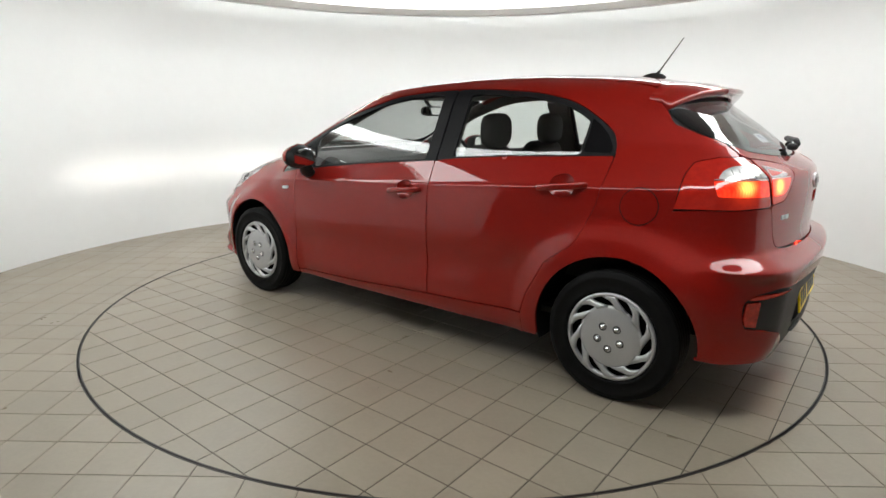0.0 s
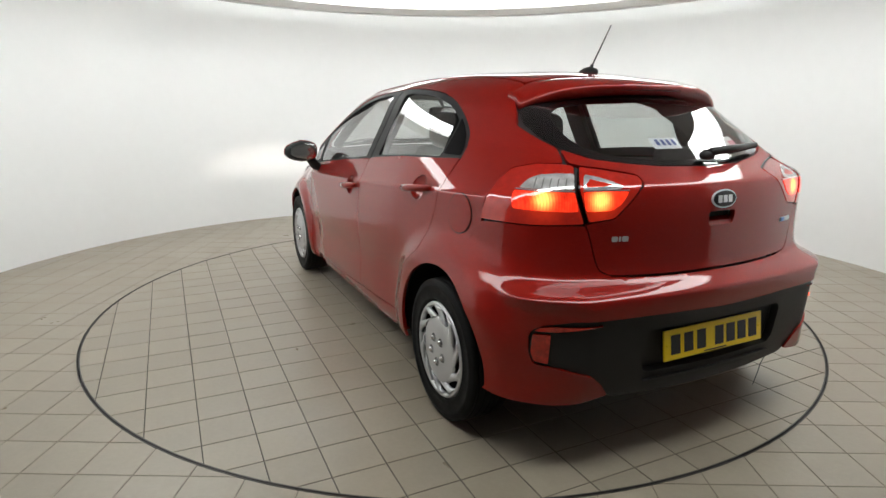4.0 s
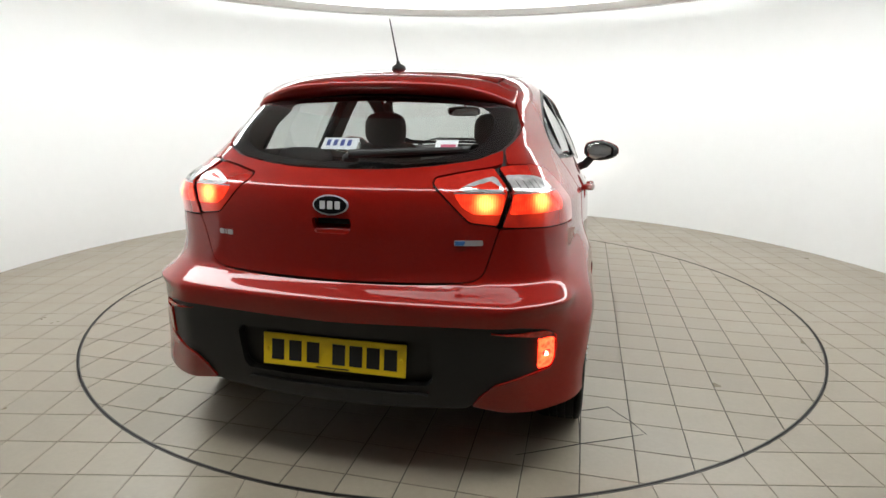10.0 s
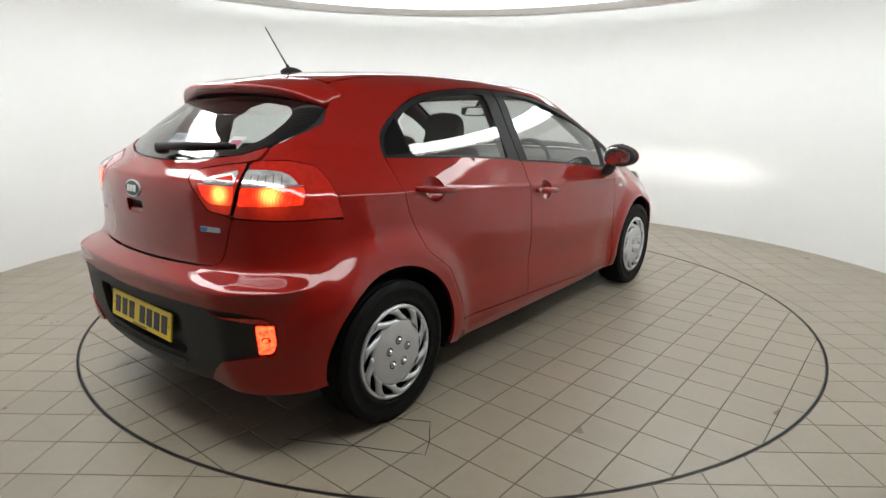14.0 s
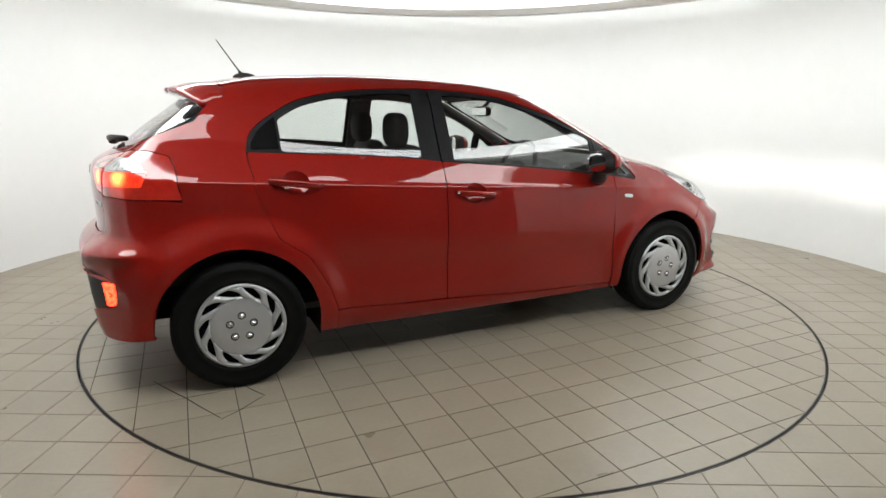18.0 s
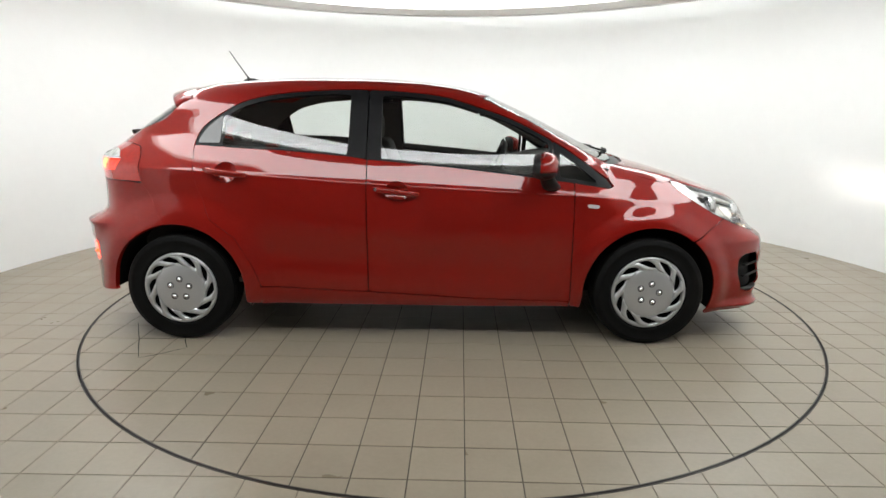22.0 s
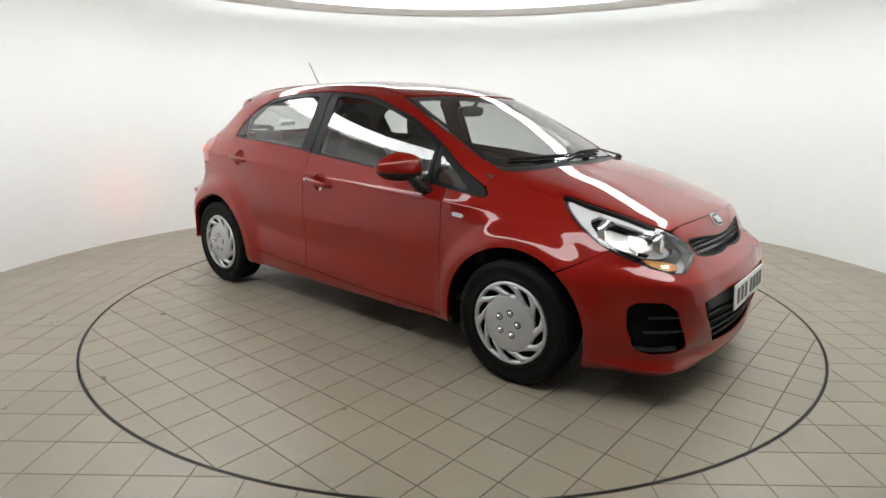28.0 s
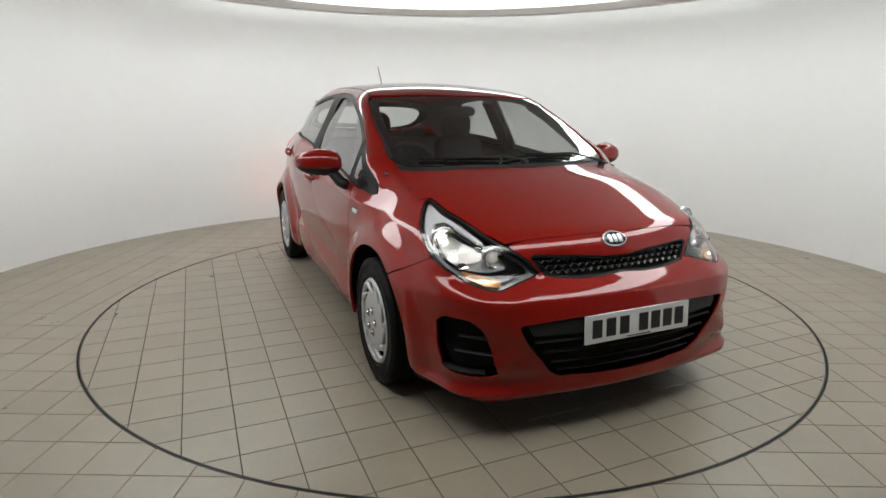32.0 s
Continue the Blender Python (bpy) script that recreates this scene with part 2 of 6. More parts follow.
crack([(-1.492, -0.885), (-1.470, -0.935), (-1.422, -1.020)], 0.006)
crack([(-1.422, -1.020), (-1.480, -1.065), (-1.530, -1.108), (-1.618, -1.160)], 0.004)
crack([(-1.494, -0.890), (-1.60, -0.896), (-1.745, -0.897)], 0.004)
crack([(-1.881, -0.662), (-1.800, -0.810), (-1.745, -0.905), (-1.690, -1.015), (-1.620, -1.146)], 0.005)
TABLE_PHASE, FLOOR_PHASE = (-0.0085, -0.0095), ((-1.11 + TILE / 2) % TILE, (-1.932 + TILE / 2) % TILE)
# ---- the car's outer surface as one function: x forward, y to the left, z up, origin on the floor between the axles
def curve(pts):
    """A smooth line through points, without overshoot."""
    x = np.array([p[0] for p in pts], float)
    y = np.array([p[1] for p in pts], float)
    h = np.diff(x)
    d = np.diff(y) / h
    m = np.zeros(len(x))
    m[0], m[-1] = d[0], d[-1]
    for i in range(1, len(x) - 1):
        if d[i - 1] * d[i] > 0:
            w1, w2 = 2 * h[i] + h[i - 1], h[i] + 2 * h[i - 1]
            m[i] = (w1 + w2) / (w1 / d[i - 1] + w2 / d[i])

    def f(q):
        q = np.clip(np.asarray(q, float), x[0], x[-1])
        i = np.clip(np.searchsorted(x, q) - 1, 0, len(h) - 1)
        t = (q - x[i]) / h[i]
        a, b = t * t * (3 - 2 * t), t * (1 - t)
        return y[i] * (1 - a) + y[i + 1] * a + h[i] * b * (m[i] * (1 - t) - m[i + 1] * t)
    return f


def smooth(a, b, q):
    t = np.clip((q - a) / (b - a), 0, 1)
    return t * t * (3 - 2 * t)


def smax(a, b, k):
    h = np.maximum(k - np.abs(a - b), 0) / k
    return np.maximum(a, b) + h * h * k * 0.25


PLAN = curve([(-2.0, 0.778), (-1.75, 0.830), (-1.5, 0.853), (-1.285, 0.858), (-0.8, 0.853), (0.0, 0.855), (0.8, 0.855), (1.285, 0.858), (1.5, 0.838), (1.7, 0.797), (1.85, 0.752), (2.1, 0.66)])
INSET = curve([(0.1, 0.10), (0.15, 0.066), (0.2, 0.038), (0.24, 0.021), (0.3, 0.010), (0.42, 0.002), (0.55, 0.0), (0.7, 0.004), (0.82, 0.0125), (0.862, 0.018), (0.876, 0.022), (0.888, 0.0275), (0.93, 0.0475), (1.0, 0.0805), (1.08, 0.120), (1.2, 0.181), (1.3, 0.23), (1.38, 0.275), (1.5, 0.35)])
CREASE = curve([(-1.9, 0.97), (-0.94, 0.925), (-0.26, 0.882), (0.51, 0.842), (0.84, 0.825), (1.2, 0.80), (2.1, 0.76)])
TOP = curve([(-2.2, 1.20), (-1.6, 1.345), (-1.42, 1.378), (-1.12, 1.43), (-0.9, 1.446), (-0.6, 1.456), (-0.3, 1.453), (0.0, 1.436), (0.22, 1.408), (0.36, 1.378), (0.62, 1.272), (0.9, 1.135), (1.06, 1.055), (1.14, 1.018), (1.25, 0.985), (1.42, 0.938), (1.6, 0.880), (1.74, 0.832), (1.85, 0.792), (1.94, 0.752), (2.0, 0.71), (2.2, 0.55)])
FRONT = curve([(0.1, 2.03), (0.2, 2.064), (0.25, 2.077), (0.32, 2.090), (0.42, 2.100), (0.5, 2.104), (0.562, 2.104), (0.571, 2.100), (0.578, 2.093), (0.632, 2.018), (0.645, 2.002), (0.66, 1.999), (0.72, 1.985), (0.8, 1.94), (1.0, 1.85)])
REAR = curve([(0.1, -1.81), (0.2, -1.868), (0.3, -1.910), (0.42, -1.932), (0.54, -1.945), (0.60, -1.953), (0.648, -1.957), (0.654, -1.954), (0.660, -1.947), (0.680, -1.916), (0.700, -1.886), (0.705, -1.883), (0.75, -1.881), (0.9, -1.885), (0.97, -1.880), (1.006, -1.870), (1.014, -1.864), (1.025, -1.848), (1.07, -1.768), (1.2, -1.60), (1.3, -1.46), (1.36, -1.385), (1.5, -1.2)])
REAR_BOW = curve([(0.1, 0.10), (0.5, 0.13), (0.635, 0.15), (0.70, 0.25), (0.74, 0.275), (0.9, 0.30), (1.1, 0.28), (1.3, 0.33), (1.5, 0.36)])
LEDGE = curve([(0.53, 0.0), (0.60, 0.02), (0.648, 0.04), (0.656, 0.12), (0.70, 0.84), (0.712, 0.94), (0.77, 1.0)])
WHEEL_X, WHEEL_Z, ARCH_R = 1.285, 0.297, 0.362


def half_width(x, z):
    zz = z - (CREASE(x) - 0.875) * np.exp(-((z - CREASE(x)) / 0.22) ** 2)
    w = PLAN(x) - INSET(zz)
    tail = smooth(-1.62, -1.78, x)
    up = smooth(0.555, 0.80, z) * (1 - tail) + LEDGE(z) * tail
    w = w - up * 0.062 * np.clip((-x - 0.75) / 0.72, 0, 2) ** 1.5
    w = w - 0.05 * np.clip((z - CREASE(x) - 0.004) / 0.17, 0, 1) ** 1.1 * np.clip((-x - 0.8) / 0.6, 0, 1.5) ** 1.3
    low = 0.755 - 0.065 * smooth(1.0, 1.2, x)
    w = w - 0.052 * smooth(low, low + 0.21, z) * smooth(0.88, 1.10, x) * smooth(1.62, 1.35, x)
    w = w - smooth(0.55, 0.86, z) * 0.075 * np.clip((x - 0.85) / 0.6, 0, 2) ** 1.6
    w = w + 0.0030 * np.exp(-((z - CREASE(x)) / 0.010) ** 2) * smooth(1.2, 0.95, x) * smooth(-1.52, -1.25, x)
    w = w - 0.015 * np.exp(-((z - 0.46 + 0.05 * x) / 0.10) ** 2) * smooth(-1.0, -0.7, x) * smooth(1.0, 0.7, x)
    for wx in (WHEEL_X, -WHEEL_X):
        r = np.hypot(x - wx, z - WHEEL_Z)
        w = w + (0.026 * smooth(0.485, 0.384, r) - 0.009 * smooth(0.75, 0.50, r) if wx > 0 else 0.028 * smooth(0.535, 0.405, r) - 0.009 * smooth(0.85, 0.52, r))
    w = w + 0.034 * np.exp(-((z - 0.198) / 0.024) ** 2) * smooth(1.60, 1.78, x)
    return w


def top_z(x, y):
    bow = 0.10 * (y / 0.65) ** 2 * smooth(-0.3, 0.35, x) * smooth(1.45, 1.05, x)
    xs = x + bow
    crown = 0.14 - 0.10 * smooth(-0.2, 0.45, x)
    return TOP(xs) - crown * np.abs(y) ** 2 - 0.05 * smooth(0.9, 1.3, x) * (np.abs(y) / 0.75) ** 4


def body_fn(x, y, z):
    """Below nought inside the car's body, above it outside."""
    y = np.abs(y)
    side = y - half_width(x, z)
    top = z - top_z(x, y)
    nose = FRONT(z) + 0.020 * smooth(0.25, 0.50, y) * np.exp(-((z - 0.655) / 0.05) ** 2)
    nose = nose + (0.010 + 0.018 * smooth(0.35, 0.6, y)) * np.exp(-((z - 0.194) / 0.020) ** 2) - (0.005 + 0.012 * smooth(0.35, 0.6, y)) * np.exp(-((z - 0.258) / 0.030) ** 2)
    fold = 0.545 + 0.55 * np.abs(y - 0.575) ** 1.15
    nose = nose + 0.015 * smooth(0.34, 0.52, y) * smooth(0.84, 0.72, y) * smooth(fold + 0.045, fold - 0.008, z) * smooth(0.33, 0.46, z)
    front = x - (nose - 0.24 * y * y)
    rear = (REAR(z) + REAR_BOW(z) * y * y) - x
    f = smax(side, top, 0.11 - 0.04 * smooth(0.0, 0.4, x) * smooth(1.1, 0.9, x))
    f = smax(f, front, 0.10 + 0.17 * smooth(0.28, 0.42, z) * smooth(0.80, 0.62, z))
    f = smax(f, rear, 0.06 + smooth(0.35, 0.7, y) * (0.10 - 0.055 * smooth(0.88, 1.02, z) + 0.17 * smooth(0.72, 0.6, z) * smooth(0.15, 0.4, z)))
    return f


def normals(p):
    e = 0.002
    x, y, z = p[:, 0], p[:, 1], p[:, 2]
    g = np.stack([body_fn(x + e, y, z) - body_fn(x - e, y, z), body_fn(x, y + e, z) - body_fn(x, y - e, z), body_fn(x, y, z + e) - body_fn(x, y, z - e)], -1)
    return g / np.linalg.norm(g, axis=1, keepdims=True)


def cast(o, d, far=3.0, near=0.0):
    """The point where the way from o along d (arrays) leaves the outside and meets the body; searched from the outer end inwards."""
    lo, hi = np.full(len(o), near), np.full(len(o), far)
    for _ in range(40):
        mid = (lo + hi) / 2
        q = o + d * mid[:, None]
        out = body_fn(q[:, 0], q[:, 1], q[:, 2]) > 0
        hi = np.where(out, mid, hi)
        lo = np.where(out, lo, mid)
    return o + d * hi[:, None]


# ---- car materials
def car_paint(name, base, flake):
    m = mat(name, base, 0.42, 0.12, coat=1.0, spec=0.05)
    nt = m.node_tree
    b = nt.nodes["Principled BSDF"]
    tc = nt.nodes.new("ShaderNodeTexCoord")
    vo = nt.nodes.new("ShaderNodeTexVoronoi")
    vo.inputs["Scale"].default_value = 900
    nt.links.new(tc.outputs["Object"], vo.inputs["Vector"])
    mx = nt.nodes.new("ShaderNodeMix")
    mx.data_type = "RGBA"
    mx.inputs[6].default_value = (*base, 1)
    mx.inputs[7].default_value = (*flake, 1)
    sep = nt.nodes.new("ShaderNodeSeparateColor")
    nt.links.new(vo.outputs["Color"], sep.inputs[0])
    mr = nt.nodes.new("ShaderNodeMapRange")
    mr.inputs["From Min"].default_value = 0.75
    nt.links.new(sep.outputs[0], mr.inputs["Value"])
    nt.links.new(mr.outputs[0], mx.inputs[0])
    nt.links.new(mx.outputs[2], b.inputs["Base Color"])
    b.inputs["Coat Roughness"].default_value = 0.015
    b.inputs["Coat IOR"].default_value = 1.47
    return m


M_PAINT = car_paint("red_car_paint", (0.225, 0.0060, 0.0034), (0.33, 0.018, 0.009))
M_TRIM = mat("black_plastic", (0.018, 0.018, 0.018), 0.5, var=0.15, scale=12, bump=0.2, bscale=500, spec=0.3)
M_GLOSSBLACK = mat("gloss_black", (0.006, 0.006, 0.007), 0.08, spec=0.4)
M_FRAME = mat("satin_black_frame", (0.010, 0.010, 0.011), 0.45, var=0.1, scale=30, spec=0.14)
M_RUBBER = mat("tyre_rubber", (0.0045, 0.0045, 0.0045), 0.62, var=0.2, scale=20, bump=0.25, bscale=300, rvar=0.1, spec=0.14)
M_SILVER = mat("silver_hubcap_paint", (0.52, 0.53, 0.54), 0.36, 0.55, var=0.03, scale=15, coat=0.3)
M_CHROME = mat("chrome", (0.82, 0.82, 0.83), 0.12, 0.85)
M_BADGE = mat("silver_badge", (0.70, 0.70, 0.71), 0.25, 0.4)
M_INNER = mat("dark_grey_interior", (0.052, 0.049, 0.046), 0.7, var=0.12, scale=10, bump=0.3, bscale=250)
M_SEAT = mat("charcoal_seat_cloth", (0.030, 0.029, 0.029), 0.9, var=0.2, scale=30, bump=0.5, bscale=600)
M_LINING = mat("grey_roof_lining", (0.22, 0.21, 0.20), 0.95, var=0.05, scale=10)
M_SLAT = mat("matt_black_slat", (0.009, 0.009, 0.009), 0.5, var=0.2, scale=20, spec=0.2)
M_MESH = mat("satin_black_mesh", (0.03, 0.03, 0.03), 0.25, spec=0.6)
M_UNDER = mat("underbody_black", (0.008, 0.008, 0.008), 0.9, var=0.3, scale=8, spec=0.1)
M_GLASS = pane("window_glass", (0.88, 0.915, 0.90), base=0.075)
M_SCREEN = pane("windscreen_glass", (0.90, 0.93, 0.915), base=0.08)
M_LENS = pane("clear_lamp_lens", (0.97, 0.97, 0.97), base=0.05)
M_REDLENS = mat("red_lamp_lens", (0.24, 0.008, 0.006), 0.15, coat=0.6, var=0.25, scale=25)
M_REFLECT = mat("red_reflector_lens", (0.46, 0.022, 0.012), 0.14, coat=0.8, var=0.5, scale=55)
M_CLEARLENS = mat("pale_lamp_lens", (0.56, 0.555, 0.55), 0.2, 0.5, var=0.5, scale=26, coat=0.5)


def lit_lens(name, col, lo, hi, scale):
    """A lamp lens that glows unevenly, as cut glass before a bulb does."""
    m = glow(name, col, hi)
    nt = m.node_tree
    tc = nt.nodes.new("ShaderNodeTexCoord")
    no = nt.nodes.new("ShaderNodeTexNoise")
    no.inputs["Scale"].default_value = scale
    no.inputs["Detail"].default_value = 3
    nt.links.new(tc.outputs["Object"], no.inputs["Vector"])
    mr = nt.nodes.new("ShaderNodeMapRange")
    mr.inputs["From Min"].default_value = 0.35
    mr.inputs["From Max"].default_value = 0.68
    mr.inputs["To Min"].default_value = lo
    mr.inputs["To Max"].default_value = hi
    nt.links.new(no.outputs[0], mr.inputs["Value"])
    b = nt.nodes["Principled BSDF"]
    nt.links.new(mr.outputs[0], b.inputs["Emission Strength"])
    b.inputs["Roughness"].default_value = 0.12
    b.inputs["Coat Weight"].default_value = 1.0
    return m


def bulb_lens(name, bulbs, lo=0.45, hi=1.25, far=0.058, gain=2.6, warm=0.22, ribs=0):
    """A red lens that glows brightest round the bulbs behind it, alike on both sides of the car."""
    m = lit_lens(name, (1.0, 0.04, 0.01), lo, hi, 45)
    nt = m.node_tree
    b = nt.nodes["Principled BSDF"]
    b.inputs["Base Color"].default_value = (0.24, 0.008, 0.006, 1)
    base = b.inputs["Emission Strength"].links[0].from_socket
    tc = nt.nodes.new("ShaderNodeTexCoord")
    if ribs:
        # upright prisms cut into the lens
        wv = nt.nodes.new("ShaderNodeTexWave")
        wv.bands_direction = "Y"
        wv.inputs["Scale"].default_value = ribs
        wv.inputs["Distortion"].default_value = 0.6
        nt.links.new(tc.outputs["Object"], wv.inputs["Vector"])
        fac = nt.nodes.new("ShaderNodeMapRange")
        fac.inputs["To Min"].default_value = 0.8
        fac.inputs["To Max"].default_value = 1.2
        nt.links.new(wv.outputs["Fac"], fac.inputs["Value"])
    ab = nt.nodes.new("ShaderNodeVectorMath")
    ab.operation = "ABSOLUTE"
    nt.links.new(tc.outputs["Object"], ab.inputs[0])
    total = None
    for p in bulbs:
        ds = nt.nodes.new("ShaderNodeVectorMath")
        ds.operation = "DISTANCE"
        ds.inputs[1].default_value = [abs(float(q)) for q in p]
        nt.links.new(ab.outputs[0], ds.inputs[0])
        mr = nt.nodes.new("ShaderNodeMapRange")
        mr.interpolation_type = "SMOOTHERSTEP"
        mr.inputs["From Min"].default_value = 0.003
        mr.inputs["From Max"].default_value = far
        mr.inputs["To Min"].default_value = 1.0
        mr.inputs["To Max"].default_value = 0.0
        nt.links.new(ds.outputs["Value"], mr.inputs["Value"])
        if total is None:
            total = mr.outputs[0]
        else:
            mx = nt.nodes.new("ShaderNodeMath")
            mx.operation = "MAXIMUM"
            nt.links.new(total, mx.inputs[0])
            nt.links.new(mr.outputs[0], mx.inputs[1])
            total = mx.outputs[0]
    sharp = nt.nodes.new("ShaderNodeMath")
    sharp.operation = "POWER"
    sharp.inputs[1].default_value = 1.6
    nt.links.new(total, sharp.inputs[0])
    st = nt.nodes.new("ShaderNodeMath")
    st.operation = "MULTIPLY_ADD"
    st.inputs[1].default_value = gain
    nt.links.new(sharp.outputs[0], st.inputs[0])
    nt.links.new(base, st.inputs[2])
    if ribs:
        cutg = nt.nodes.new("ShaderNodeMath")
        cutg.operation = "MULTIPLY"
        nt.links.new(st.outputs[0], cutg.inputs[0])
        nt.links.new(fac.outputs[0], cutg.inputs[1])
        st = cutg
    nt.links.new(st.outputs[0], b.inputs["Emission Strength"])
    mc = nt.nodes.new("ShaderNodeMix")
    mc.data_type = "RGBA"
    mc.inputs[6].default_value = (1.0, 0.04, 0.01, 1)
    mc.inputs[7].default_value = (1.0, warm, warm * 0.2, 1)
    nt.links.new(sharp.outputs[0], mc.inputs[0])
    nt.links.new(mc.outputs[2], b.inputs["Emission Color"])
    return m


M_GLOWFOG = lit_lens("lit_rear_fog", (1.0, 0.034, 0.010), 3.0, 12.0, 60)
M_HEADBULB = glow("lit_headlamp", (1.0, 0.92, 0.80), 9.0)
M_WARM = glow("lit_parking_bulb", (1.0, 0.78, 0.5), 4.0)
M_AMBER = mat("amber_lens", (0.80, 0.40, 0.16), 0.15, 0.2, coat=1.0, var=0.3, scale=40)
M_YELLOW = mat("yellow_plate", (0.92, 0.66, 0.012), 0.35, var=0.03, scale=20)
M_WHITEP = mat("white_plate", (0.72, 0.72, 0.70), 0.35, var=0.03, scale=20)
M_INK = mat("black_ink", (0.01, 0.01, 0.01), 0.4)
M_STICKER = mat("white_sticker", (0.78, 0.78, 0.80), 0.5)
M_BLUE = mat("blue_print", (0.03, 0.05, 0.25), 0.5)
M_PINK = mat("pink_print", (0.55, 0.08, 0.16), 0.5)
M_MIRROR = mat("mirror_glass", (0.9, 0.9, 0.9), 0.02, 1.0)

M_BLACKDEEP = mat("deep_black_plastic", (0.005, 0.005, 0.005), 0.6, spec=0.15)
M_BLUEB = mat("blue_badge", (0.05, 0.18, 0.45), 0.3)
M_LAMPSILVER = mat("silver_lamp_housing", (0.66, 0.67, 0.68), 0.3, 0.25, var=0.05, scale=20)
# bulb light on the reflector parts, given as a faint glow of their own
M_LITSILVER = glow("glowing_reflector", (1.0, 0.96, 0.90), 0.14)
M_CHROMEWELL = mat("silvered_reflector", (0.85, 0.85, 0.84), 0.28, 0.6, var=0.1, scale=40)
M_DRL = mat("pale_silver_strip", (0.80, 0.80, 0.80), 0.3, 0.1, var=0.04, scale=30, coat=0.5)
# strong emitters added for the light patches thrown on the wall
M_FOGBEAM = glow("fog_beam", (1.0, 0.13, 0.08), 50000.0)
M_BEAM = glow("head_beam_emitter", (1.0, 0.95, 0.88), 80000.0)

from mathutils.geometry import delaunay_2d_cdt as geometry_cdt


# ---- panels: outlines drawn on the car's surface
def rays(mp, u, v):
    n = len(u)
    z0 = np.zeros(n)
    if mp == "side":
        return np.stack([u, z0, v], -1), np.tile([0.0, 1.0, 0.0], (n, 1))
    if mp == "top":
        return np.stack([u, v, z0 + 0.62], -1), np.tile([0.0, 0.0, 1.0], (n, 1))
    if mp == "rear":
        return np.stack([z0 - 1.0, u, v], -1), np.tile([-1.0, 0.0, 0.0], (n, 1))
    s, px = (1, 1.2) if mp == "nose" else (-1, -1.2)
    a = np.radians(u)
    return np.stack([z0 + px, z0, v], -1), np.stack([s * np.cos(a), np.sin(a), z0], -1)


# the side windows lie in one gently curved sheet: its half width at 1.15 m
GLASS_Y = 0.7055
SCALE = {"side": 1.0, "top": 1.0, "rear": 1.0, "nose": 0.0131, "tail": 0.0131}


def on_body(mp, pts):
    """Points of the surface for points of a map: side (x, z), top (x, y), rear (y, z), nose and tail (degrees round the end, z)."""
    a = np.array(pts, float)
    o, d = rays(mp, a[:, 0], a[:, 1])
    return cast(o, d)


def xz(mp, pts):
    return [(p[0], p[2]) for p in on_body(mp, pts)]


def xy(mp, pts):
    return [(p[0], p[1]) for p in on_body(mp, pts)]


def yz(mp, pts):
    return [(p[1], p[2]) for p in on_body(mp, pts)]


def to_nose(pts3):
    return [(math.degrees(math.atan2(p[1], p[0] - 1.2)), p[2]) for p in pts3]


def whole(half):
    """A half outline from the middle line round to the middle line again, and its mirror image."""
    h = [tuple(p) for p in half]
    other = [(-a, b) for a, b in reversed(h) if abs(a) > 1e-6]
    return h + other


def whole_top(half):
    h = [tuple(p) for p in half]
    return h + [(a, -b) for a, b in reversed(h) if abs(b) > 1e-6]


def rounded(poly, r):
    out = []
    n = len(poly)
    for i in range(n):
        a, b, c = (np.array(poly[k % n]) for k in (i - 1, i, i + 1))
        la, lc = np.linalg.norm(a - b), np.linalg.norm(c - b)
        if la < 1e-6 or lc < 1e-6:
            continue
        p = b + (a - b) / la * min(r, 0.45 * la)
        q = b + (c - b) / lc * min(r, 0.45 * lc)
        for t in (0.0, 0.25, 0.5, 0.75, 1.0):
            out.append(tuple(p * (1 - t) ** 2 + b * 2 * t * (1 - t) + q * t * t))
    return out


def thicken(poly, d):
    """The outline moved inwards by d."""
    a = np.array(poly)
    n = len(a)
    area = 0.5 * np.sum(a[:, 0] * np.roll(a[:, 1], -1) - np.roll(a[:, 0], -1) * a[:, 1])
    t = np.roll(a, -1, 0) - np.roll(a, 1, 0)
    t /= np.maximum(np.linalg.norm(t, axis=1, keepdims=True), 1e-9)
    nrm = np.stack([-t[:, 1], t[:, 0]], -1) * (1 if area > 0 else -1)
    return [tuple(p) for p in a + nrm * d]


def inside(poly, pts):
    x, y = pts[:, 0], pts[:, 1]
    r = np.zeros(len(pts), bool)
    n = len(poly)
    for i in range(n):
        (x0, y0), (x1, y1) = poly[i], poly[(i + 1) % n]
        c = (y0 > y) != (y1 > y)
        with np.errstate(divide="ignore", invalid="ignore"):
            r ^= c & (x < (x1 - x0) * (y - y0) / (y1 - y0 + 1e-30) + x0)
    return r


def dense(poly, res):
    out = []
    n = len(poly)
    for i in range(n):
        a, b = np.array(poly[i]), np.array(poly[(i + 1) % n])
        k = max(1, int(math.ceil(np.linalg.norm(b - a) / res)))
        for j in range(k):
            out.append(tuple(a + (b - a) * j / k))
    clean = []
    for p in out:
        if not clean or math.hypot(p[0] - clean[-1][0], p[1] - clean[-1][1]) > res * 0.04:
            clean.append(p)
    return clean


